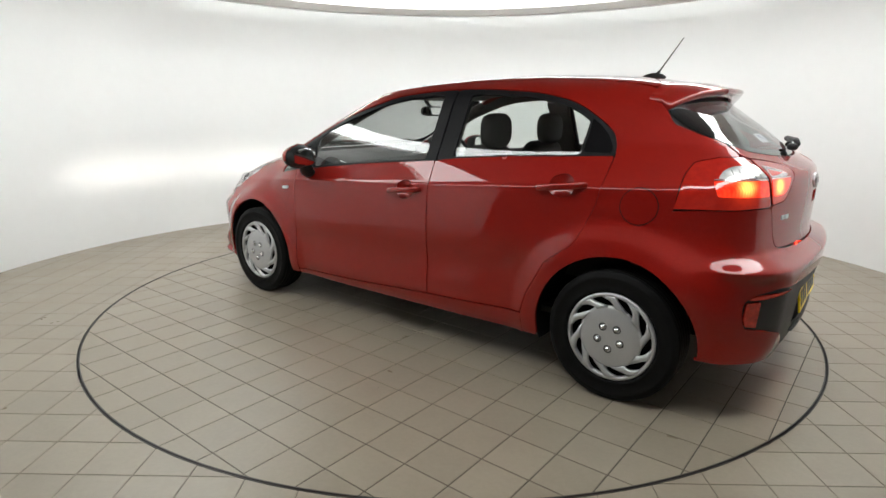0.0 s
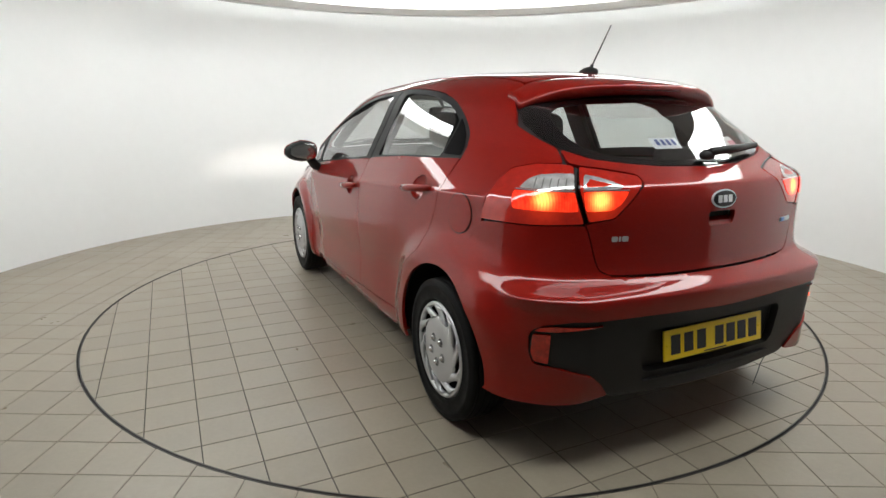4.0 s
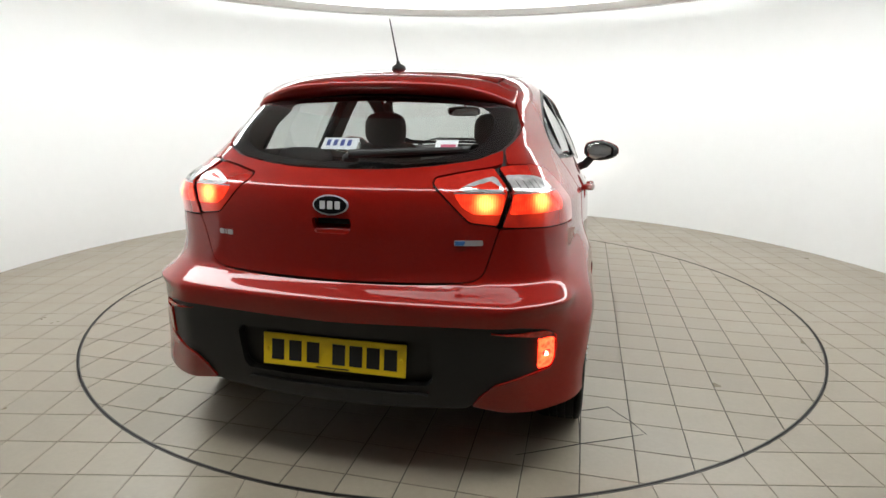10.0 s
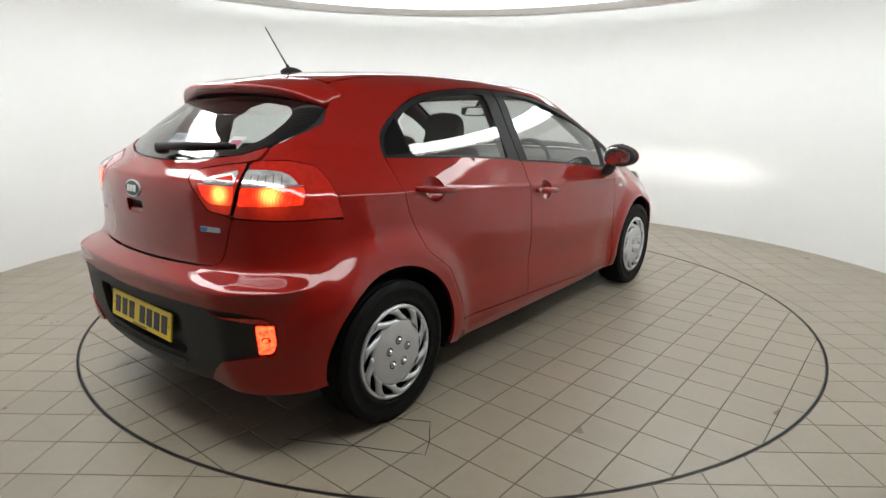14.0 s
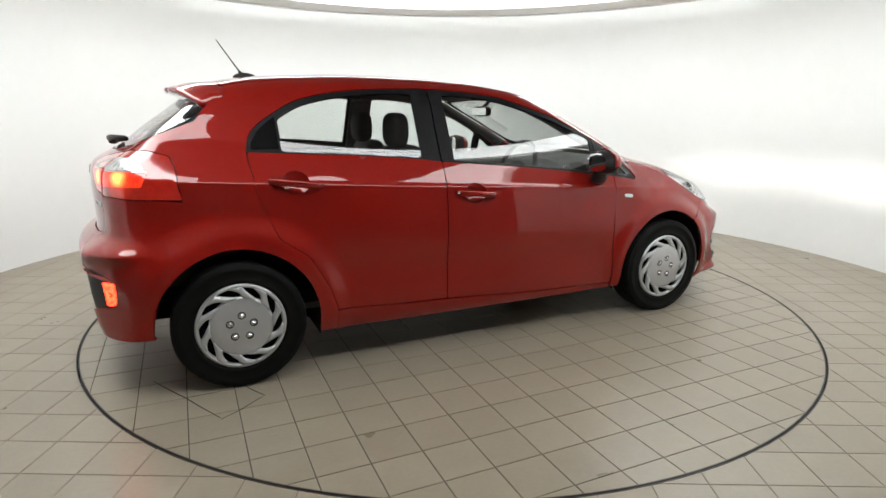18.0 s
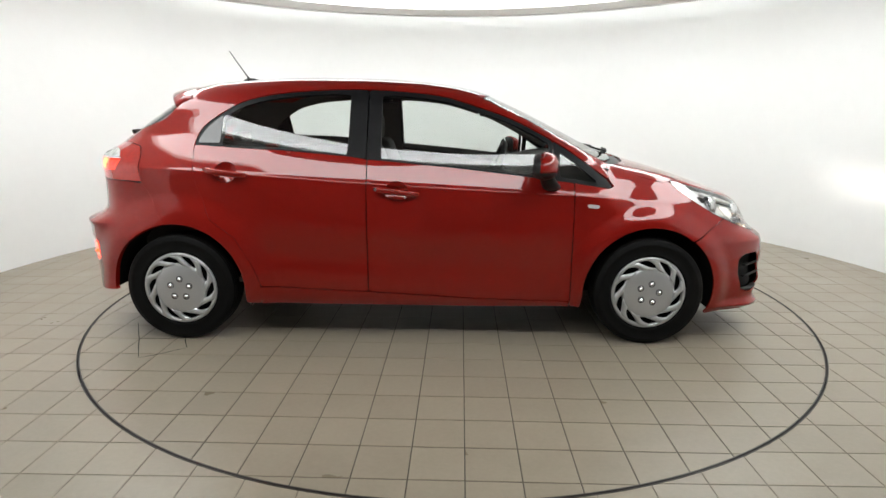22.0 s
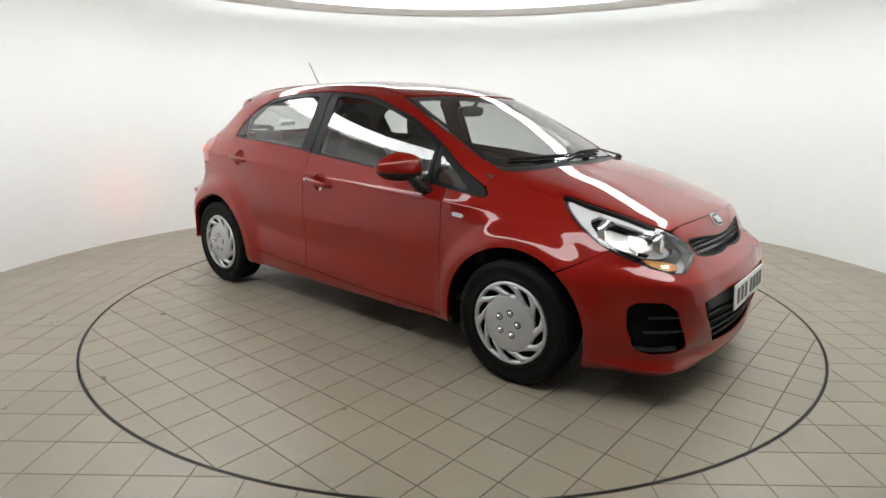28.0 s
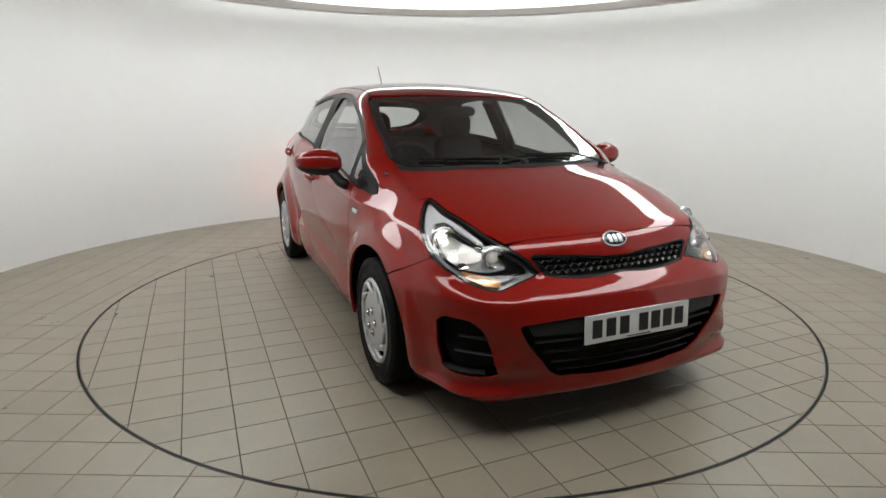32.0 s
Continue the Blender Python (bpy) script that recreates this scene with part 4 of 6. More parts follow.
def handle(door, hc, s):
    cx, cz = hc
    pts = [(cx - 0.118, cz + 0.012), (cx - 0.10, cz + 0.011), (cx - 0.05, cz + 0.005), (cx, cz), (cx + 0.05, cz - 0.006), (cx + 0.10, cz - 0.012), (cx + 0.118, cz - 0.014)]
    P = on_body("side", pts)
    lift = [0.006, 0.022, 0.034, 0.038, 0.034, 0.022, 0.006]
    rad = [(0.006, 0.010), (0.009, 0.014), (0.009, 0.0155), (0.009, 0.0155), (0.009, 0.0155), (0.009, 0.014), (0.006, 0.010)]
    bm = sweep(bmesh.new(), [(p[0], (p[1] + l) * s, p[2]) for p, l in zip(P, lift)], rad, 14)
    part("door_handle", bm, M_PAINT, door, "red pull handle", True)
    if hc[1] < 0.9 and s < 0:
        q = P[0]
        bm = bmesh.new()
        bmesh.ops.create_cone(bm, cap_ends=True, segments=16, radius1=0.008, radius2=0.007, depth=0.008, matrix=pose(q[0] + 0.010, -(q[1] + 0.026), q[2], 90))
        part("key_lock", bm, M_CHROME, door, "small round metal key lock")


def blob(bm, c, h, power=2.6, nu=28, nv=16, cut=None):
    """A rounded box: centre, half sizes. cut: keep(x, y, z) of the unit shape."""
    rows = []
    sg = lambda q, e: math.copysign(abs(q) ** e, q)
    e = 2 / power
    for j in range(nv + 1):
        b = -math.pi / 2 + math.pi * j / nv
        rows.append([bm.verts.new((c[0] + h[0] * sg(math.cos(b), e) * sg(math.cos(a), e), c[1] + h[1] * sg(math.cos(b), e) * sg(math.sin(a), e), c[2] + h[2] * sg(math.sin(b), e)))
                     for a in np.linspace(0, 2 * math.pi, nu, endpoint=False)])
    for r0, r1 in zip(rows, rows[1:]):
        for i in range(nu):
            bm.faces.new((r0[i], r0[(i + 1) % nu], r1[(i + 1) % nu], r1[i]))
    bmesh.ops.remove_doubles(bm, verts=bm.verts, dist=1e-5)
    if cut:
        gone = [f for f in bm.faces if not cut(*(f.calc_center_median() - Vector(c)))]
        bmesh.ops.delete(bm, geom=gone, context="FACES")
    bmesh.ops.recalc_face_normals(bm, faces=bm.faces)
    return bm


def door_mirror(door, s):
    c = (0.665, 0.945 * s, 0.985)
    h = (0.080, 0.118, 0.075)

    def shape(bm):
        for v in bm.verts:
            d = v.co - Vector(c)
            f = 1 - 0.24 * max(0.0, d.y * s / h[1])
            v.co.z = c[2] + d.z * (f if d.z > 0 else 0.9 * f)
            v.co.x = c[0] + d.x - 0.25 * (d.y * s) + (0.02 if d.x < 0 else 0)
    red = blob(bmesh.new(), c, h, 2.5, 36, 22, lambda x, y, z: z > -0.030 and x > -0.022)
    shape(red)
    cap = part("mirror", red, M_PAINT, door, "red door mirror cap", True)
    cap.modifiers.new("thick", "SOLIDIFY").thickness = 0.004
    low = blob(bmesh.new(), (c[0], c[1], c[2] - 0.001), (h[0] * 0.97, h[1] * 0.97, h[2] * 0.97), 2.5, 36, 22, lambda x, y, z: x > -0.060)
    shape(low)
    part("mirror_shell", low, M_TRIM, cap, "black lower mirror shell", True)
    g = blob(bmesh.new(), (c[0] - 0.046, c[1], c[2]), (0.006, h[1] * 0.84, h[2] * 0.80), 3, 24, 14)
    shape(g)
    for v in g.verts:
        v.co.x += 0.36 * (v.co.y - c[1]) * s
    part("mirror_glass", g, M_MIRROR, cap, "mirror glass", True)
    q = on_body("side", [(0.735, 0.882), (0.70, 0.862)])
    bm = sweep(bmesh.new(), [(0.735, (q[0][1] - 0.01) * s, 0.868), (0.722, (q[0][1] + 0.03) * s, 0.885), (0.700, (q[0][1] + 0.06) * s, 0.925), (0.690, (q[0][1] + 0.085) * s, 0.955)],
               [(0.052, 0.030), (0.045, 0.028), (0.040, 0.026), (0.040, 0.024)], 14)
    part("mirror_arm", bm, M_TRIM, cap, "black mirror arm", True)


build_body()
build_doors()


def box(bm, lo, hi, bev=0.0):
    g = bmesh.ops.create_cube(bm, size=1)
    for q in g["verts"]:
        q.co = Vector([lo[i] + (hi[i] - lo[i]) * (q.co[i] + 0.5) for i in range(3)])
    if bev:
        es = list({e for v in g["verts"] for e in v.link_edges})
        bmesh.ops.bevel(bm, geom=es, offset=bev, segments=3, affect="EDGES", profile=0.5)
    return bm


def lathe(bm, profile, n=64, axis="y"):
    """A turned shape: profile of (radius, along the axis)."""
    rows = []
    for k in range(n):
        a = 2 * math.pi * k / n
        c, s = math.cos(a), math.sin(a)
        rows.append([bm.verts.new((r * c, w, r * s) if axis == "y" else (w, r * c, r * s)) for r, w in profile])
    for k in range(n):
        a, b = rows[k], rows[(k + 1) % n]
        for i in range(len(profile) - 1):
            bm.faces.new((a[i], b[i], b[i + 1], a[i + 1]))
    bmesh.ops.remove_doubles(bm, verts=bm.verts, dist=1e-5)
    bmesh.ops.recalc_face_normals(bm, faces=bm.faces)
    return bm


def build_glass():
    screen = [(1.20, 0), (1.185, 0.15), (1.13, 0.45), (1.065, 0.585), (1.015, 0.632), (0.80, 0.620), (0.543, 0.598), (0.378, 0.560), (0.405, 0.43), (0.446, 0.15), (0.455, 0)]
    ws = skin("windscreen", "top", whole_top(screen), M_SCREEN, CAR, res=0.05, offset=-0.004, flange=0.004, r=0.02, label="clear windscreen")[0]
    ws.visible_shadow = False
    inner = [(1.13, 0), (1.115, 0.15), (1.065, 0.43), (1.00, 0.555), (0.95, 0.588), (0.78, 0.582), (0.56, 0.562), (0.425, 0.525), (0.44, 0.42), (0.475, 0.15), (0.485, 0)]
    skin("screen_border", "top", whole_top(screen), M_GLOSSBLACK, ws, holes=[whole_top(inner)], res=0.05, offset=-0.008, flange=0.0, r=0.02, label="black printed windscreen border")
    cowl = [(1.259, 0), (1.247, 0.15), (1.197, 0.45), (1.122, 0.602), (1.062, 0.648), (1.025, 0.638), (1.068, 0.590), (1.133, 0.452), (1.188, 0.15), (1.203, 0)]
    skin("cowl", "top", whole_top(cowl), M_TRIM, CAR, res=0.03, offset=-0.012, flange=0.02, label="black plastic cowl below the windscreen")
    back = [(0, 1.318), (0.3, 1.308), (0.48, 1.295), (0.548, 1.272), (0.568, 1.21), (0.556, 1.165), (0.527, 1.134), (0.445, 1.101), (0.31, 1.083), (0.19, 1.073), (0, 1.069)]
    rg = skin("rear_window", "rear", whole(back), M_GLASS, CAR, res=0.05, offset=-0.003, flange=0.004, r=0.02, label="clear rear window glass")[0]
    rg.visible_shadow = False
    hole = [(0, 1.300), (0.3, 1.290), (0.42, 1.276), (0.470, 1.250), (0.482, 1.21), (0.470, 1.170), (0.44, 1.142), (0.39, 1.122), (0.31, 1.108), (0.19, 1.096), (0, 1.092)]
    skin("window_border", "rear", whole(back), M_GLOSSBLACK, rg, holes=[whole(hole)], res=0.05, offset=-0.007, flange=0.0, r=0.02, label="black printed rear window border")
    ring = [(0, 1.355), (0.40, 1.345), (0.50, 1.325), (0.575, 1.275), (0.598, 1.21), (0.590, 1.15), (0.560, 1.09), (0.540, 1.02), (0, 1.0)]
    skin("gate_lining", "rear", whole(ring), M_INNER, CAR, holes=[whole([(0, 1.312), (0.3, 1.302), (0.47, 1.288), (0.535, 1.266), (0.552, 1.21), (0.540, 1.168), (0.515, 1.140), (0.445, 1.108), (0.31, 1.090), (0, 1.076)])], res=0.05, offset=-0.024, flange=0.0, r=0.02, label="dark inner lining of the tailgate")
    # stickers inside the rear window
    st = skin("sticker", "rear", [(-0.01, 1.135), (0.13, 1.135), (0.13, 1.175), (-0.01, 1.175)], M_STICKER, rg, offset=-0.016, flange=0.002, res=0.05, r=0.003, label="white window sticker with dark blue bars")[0]
    for k in range(4):
        u = 0.012 + k * 0.027
        skin("print_bar", "rear", [(u, 1.143), (u + 0.019, 1.143), (u + 0.019, 1.167), (u, 1.167)], M_BLUE, st, offset=-0.012, flange=0.0, res=0.05, r=0.002)
    s2 = skin("sticker", "rear", [(-0.37, 1.125), (-0.29, 1.125), (-0.29, 1.172), (-0.37, 1.172)], M_STICKER, rg, offset=-0.016, flange=0.002, res=0.05, r=0.003, label="small white and pink window sticker")[0]
    skin("print_bar", "rear", [(-0.365, 1.128), (-0.31, 1.128), (-0.31, 1.155), (-0.365, 1.155)], M_PINK, s2, offset=-0.012, flange=0.0, res=0.05, r=0.002)


def build_lamps():
    M_GLOWRED = bulb_lens("lit_tail_lamp", on_body("tail", [(52.3, 0.974), (39.6, 0.970)]), 0.8, 1.7, 0.075, 3.6, 0.26, 40)
    M_TAILRED = bulb_lens("red_tail_lens", on_body("tail", [(52.3, 0.966), (39.6, 0.968)]), 0.10, 0.18, 0.14, 0.40, 0.05)
    # tail lamps, outer half on the body and inner half on the tailgate
    cut = lambda z: 42.4 + (z - 0.886) * 22.5
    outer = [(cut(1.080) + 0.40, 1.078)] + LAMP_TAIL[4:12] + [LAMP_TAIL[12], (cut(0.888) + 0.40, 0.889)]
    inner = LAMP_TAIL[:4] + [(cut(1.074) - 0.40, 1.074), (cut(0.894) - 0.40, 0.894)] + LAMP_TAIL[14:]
    clear_i = [(33.6, 1.012), (36.5, 1.027), (40.5, 1.041), (44.4, 1.050), (43.8, 1.003), (35.2, 1.003)]
    clear_o = [(46.5, 1.052), (51, 1.052), (55.0, 1.047), (57.5, 1.033), (59.4, 1.001), (45.6, 1.003)]
    glow_i = [(32.4, 0.999), (43.8, 0.999), (42.9, 0.932), (36.8, 0.934), (34.2, 0.957)]
    glow_o = [(45.5, 0.998), (60.6, 0.994), (59.8, 0.935), (44.4, 0.932)]
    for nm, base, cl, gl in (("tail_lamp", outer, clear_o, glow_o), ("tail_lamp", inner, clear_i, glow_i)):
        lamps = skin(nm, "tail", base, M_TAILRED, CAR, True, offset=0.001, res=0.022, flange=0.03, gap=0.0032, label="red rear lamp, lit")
        skin("lamp_seal", "tail", base, M_GLOSSBLACK, lamps, True, offset=-0.002, res=0.03, flange=0.02, gap=0.0005, label="thin black lamp seal")
        skin("clear_lens", "tail", cl, M_CLEARLENS, lamps, True, offset=0.003, res=0.02, flange=0.003, gap=0.001, label="pale reversing lamp lens")
        skin("lit_lens", "tail", gl, M_GLOWRED, lamps, True, offset=0.0032, res=0.02, flange=0.003, gap=0.001, label="glowing red lens")
        if base is outer:
            for u in (47.6, 49.4, 51.2, 53.0, 55.0):
                skin("lens_rib", "tail", [(u, 1.006), (u + 0.25, 1.006), (u + 0.5, 1.036), (u + 0.25, 1.036)], M_STEEL, lamps, True, offset=0.0033, res=0.02, flange=0.0004, gap=0, r=0.002)
        bar = [(32.6, 1.0035), (43.9, 1.0035), (43.8, 0.9995), (32.4, 0.9995)] if base is inner else [(45.6, 1.0025), (60.0, 0.9995), (60.4, 0.9955), (45.5, 0.9985)]
        skin("lens_bar", "tail", bar, M_CHROME, lamps, True, offset=0.0036, res=0.02, flange=0.0006, gap=0, r=0.001, label="thin bright bar between the lenses")
    # rear fog lamp on the right, reflector on the left, thin strips above both
    for s in (1, -1):
        m = lambda pts: [(a * s, b) for a, b in pts]
        lit = s < 0
        face = m([(47.7, 0.533), (51.9, 0.530), (52.2, 0.46), (51.4, 0.427), (48.1, 0.421)])
        fl = skin("rear_fog_lamp", "tail", face, M_GLOWFOG if lit else M_REFLECT, CAR, holes=[[(-50.75, 0.469), (-49.05, 0.469), (-49.05, 0.487), (-50.75, 0.487)]] if lit else (), offset=0.0, res=0.02, flange=0.02, gap=0.0028, r=0.008, label="lit red rear fog lamp" if lit else "unlit red reflector lamp")[0]
        skin("reflector_strip", "tail", m([(36.9, 0.567), (50.0, 0.558), (51.6, 0.539), (46.7, 0.540)]), M_REFLECT, fl, offset=0.0, res=0.02, flange=0.01, gap=0.0015, label="red reflector strip")
        if lit:
            # added duct and emitter, which throw the fog lamp's red patch straight back
            q = Vector(on_body("tail", [(-49.9, 0.478)])[0]) + Vector((-0.009, 0, 0))
            w, d = 0.0029, 0.014
            duct = slab_box(bmesh.new(), q + Vector((0, -w - 0.002, w)), q + Vector((d, w + 0.002, w + 0.002)))
            slab_box(duct, q + Vector((0, -w - 0.002, -w - 0.002)), q + Vector((d, w + 0.002, -w)))
            slab_box(duct, q + Vector((0, w, -w)), q + Vector((d, w + 0.002, w)))
            slab_box(duct, q + Vector((0, -w - 0.002, -w)), q + Vector((d, -w, w)))
            slab_box(duct, q + Vector((d + 0.0005, -w - 0.002, -w - 0.002)), q + Vector((d + 0.003, w + 0.002, w + 0.002)))
            # the duct's walls glow so that its mouth is no dark dot
            part("fog_beam_duct", duct, M_GLOWFOG, fl, "added duct for the fog beam, its walls glowing red")
            part("fog_beam_emitter", slab_box(bmesh.new(), q + Vector((d - 0.001, -w + 0.0003, -w + 0.0003)), q + Vector((d, w - 0.0003, w - 0.0003))), M_FOGBEAM, fl, "added red emitter for the fog lamp's patch on the wall")
    # headlamps
    hs = skin("headlamp", "nose", LAMP_HEAD, M_LENS, CAR, True, offset=0.001, res=0.025, flange=0.0, gap=0.003, r=0.014, label="clear headlamp with black bezel, lit")
    for o in hs:
        o.visible_shadow = False
    skin("headlamp_seal", "nose", LAMP_HEAD, M_SLAT, hs, True, holes=[list(zip(*[np.array(thicken([(a * 0.0131, b) for a, b in LAMP_HEAD], 0.0065))[:, 0] / 0.0131, np.array(thicken([(a * 0.0131, b) for a, b in LAMP_HEAD], 0.0065))[:, 1]]))], offset=-0.003, res=0.03, flange=0.02, gap=0.0005, r=0.010, label="black lamp edge")
    skin("lamp_housing", "nose", LAMP_HEAD, M_LAMPSILVER, hs, True, offset=-0.056, res=0.03, flange=-0.05, gap=0.002, r=0.014, label="silver lamp housing")
    bez = [(61.5, 0.812), (57.5, 0.826), (50, 0.796), (42, 0.762), (35, 0.722), (30, 0.680), (29, 0.652), (34.5, 0.640), (40, 0.634), (46, 0.650), (53, 0.690), (59, 0.742), (61.5, 0.785)]
    well = [(58.6, 0.790), (54, 0.796), (48, 0.772), (42, 0.745), (37.5, 0.722), (34.6, 0.696), (35.2, 0.676), (40, 0.661), (46, 0.668), (53, 0.706), (57.8, 0.748)]
    skin("lamp_well", "nose", well, M_CHROMEWELL, hs, True, offset=-0.052, res=0.025, flange=-0.02, r=0.02, label="bright silver reflector behind the bulbs")
    skin("lamp_bezel", "nose", bez, M_GLOSSBLACK, hs, True, holes=[well], offset=-0.036, res=0.025, flange=0.01, r=0.02, label="gloss black lamp bezel")
    drl = [(69.3, 0.866), (67.8, 0.874), (60.5, 0.843), (57.0, 0.822), (60.6, 0.808), (60.4, 0.786), (58.2, 0.748), (55.5, 0.712), (57.8, 0.722), (63.8, 0.788), (67.6, 0.836)]
    skin("daylight_strip", "nose", drl, M_DRL, hs, True, offset=-0.016, res=0.02, flange=0.02, r=0.006, label="pale silver lamp strip")
    skin("daylight_strip", "nose", [(61.0, 0.846), (55.0, 0.828), (48.5, 0.802), (43.0, 0.774), (41.6, 0.758), (47.5, 0.781), (54.0, 0.808), (59.0, 0.824)], M_DRL, hs, True, offset=-0.015, res=0.02, flange=0.012, r=0.006, label="pale silver lamp strip")
    skin("indicator", "nose", [(47.2, 0.664), (41, 0.650), (36.0, 0.638), (36.6, 0.616), (40.2, 0.619), (45.8, 0.643)], M_AMBER, hs, True, offset=-0.014, res=0.02, flange=0.02, r=0.008, label="amber indicator lens")
    skin("indicator_bulb", "nose", [(41.8, 0.645), (39.3, 0.639), (39.3, 0.626), (41.8, 0.630)], M_WARM, hs, True, offset=-0.012, res=0.02, flange=0.002, r=0.008, label="warm lit bulb")
    mid = [(49.5, 0.775), (44.5, 0.757), (42.3, 0.705), (47.0, 0.690), (50.0, 0.720)]
    skin("reflector_plate", "nose", mid, M_LITSILVER, hs, True, offset=-0.040, res=0.02, flange=0.01, r=0.01, label="reflector plate with the bulb's light as its own faint glow")
    c1, c2 = on_body("nose", [(53.6, 0.748), (38.8, 0.703)])
    for i, (c, r, back) in enumerate(((c1, 0.050, 0.050), (c2, 0.040, 0.040))):
        for o, s in zip(hs, (1, -1)):
            q = Vector((c[0] - back, (c[1] - 0.022) * s, c[2]))
            bowl = lathe(bmesh.new(), [(0.012, -0.030), (r * 0.5, -0.024), (r * 0.8, -0.010), (r, 0.012), (r + 0.004, 0.013), (r + 0.004, -0.02)], 36, "x")
            bmesh.ops.translate(bowl, verts=bowl.verts, vec=q)
            b = part("reflector_bowl", bowl, M_CHROME, o, "chrome reflector bowl", True)
            for k in range(10):
                a = 2 * math.pi * k / 10
                fm = sweep(bmesh.new(), [q + Vector((-0.022, 0.4 * r * math.cos(a), 0.4 * r * math.sin(a))), q + Vector((0.006, 0.95 * r * math.cos(a), 0.95 * r * math.sin(a)))], [0.002, 0.0025], 6)
                part("facet", fm, M_LAMPSILVER, b)
            if i == 0:
                bm = bmesh.new()
                bmesh.ops.create_cone(bm, cap_ends=True, segments=20, radius1=0.016, radius2=0.016, depth=0.003, matrix=Matrix.Translation(q + Vector((-0.016, 0, 0))) @ pose(0, 0, 0, 0, 90, 0))
                part("headlamp_bulb", bm, M_HEADBULB, b, "bright white lit bulb")
            else:
                bm = bmesh.new()
                bmesh.ops.create_uvsphere(bm, u_segments=24, v_segments=14, radius=0.026)
                for v in bm.verts:
                    v.co = Vector((v.co.x * 0.6, v.co.y, v.co.z)) + q + Vector((-0.004, 0, 0))
                part("lamp_dome", bm, M_LITSILVER, b, "pale lamp dome with the bulb's light as its own faint glow", True)
    # added ducts with hidden emitters stand in for the beams, low in each headlamp
    c3 = on_body("nose", [(45.5, 0.672)])[0]
    for o, sg in zip(hs, (1, -1)):
        q = Vector((c3[0] - 0.004, (c3[1] - 0.003) * sg, c3[2]))
        w, h, d = 0.010, 0.0026, 0.038
        duct = slab_box(bmesh.new(), q + Vector((-d, -w - 0.003, h)), q + Vector((0, w + 0.003, h + 0.003)))
        slab_box(duct, q + Vector((-d, -w - 0.003, -h - 0.003)), q + Vector((0, w + 0.003, -h)))
        slab_box(duct, q + Vector((-d, w, -h)), q + Vector((0, w + 0.003, h)))
        slab_box(duct, q + Vector((-d, -w - 0.003, -h)), q + Vector((0, -w, h)))
        slab_box(duct, q + Vector((-d - 0.004, -w - 0.003, -h - 0.003)), q + Vector((-d - 0.0005, w + 0.003, h + 0.003)))
        dp = part("beam_duct", duct, M_BLACKDEEP, o, "added black duct that narrows the headlamp beam")
        part("beam_emitter", slab_box(bmesh.new(), q + Vector((-d, -w + 0.0003, -h + 0.0003)), q + Vector((-d + 0.001, w - 0.0003, h - 0.0003))), M_BEAM, dp, "added white emitter for the headlamp's patch on the wall")
    # side markers
    mk = skin("side_marker", "side", [(0.925, 0.775), (0.935, 0.781), (0.985, 0.776), (0.995, 0.768), (0.985, 0.757), (0.935, 0.762)], M_LAMPSILVER, CAR, True, offset=0.006, res=0.02, flange=0.008, gap=0, r=0.006, label="small clear side indicator")


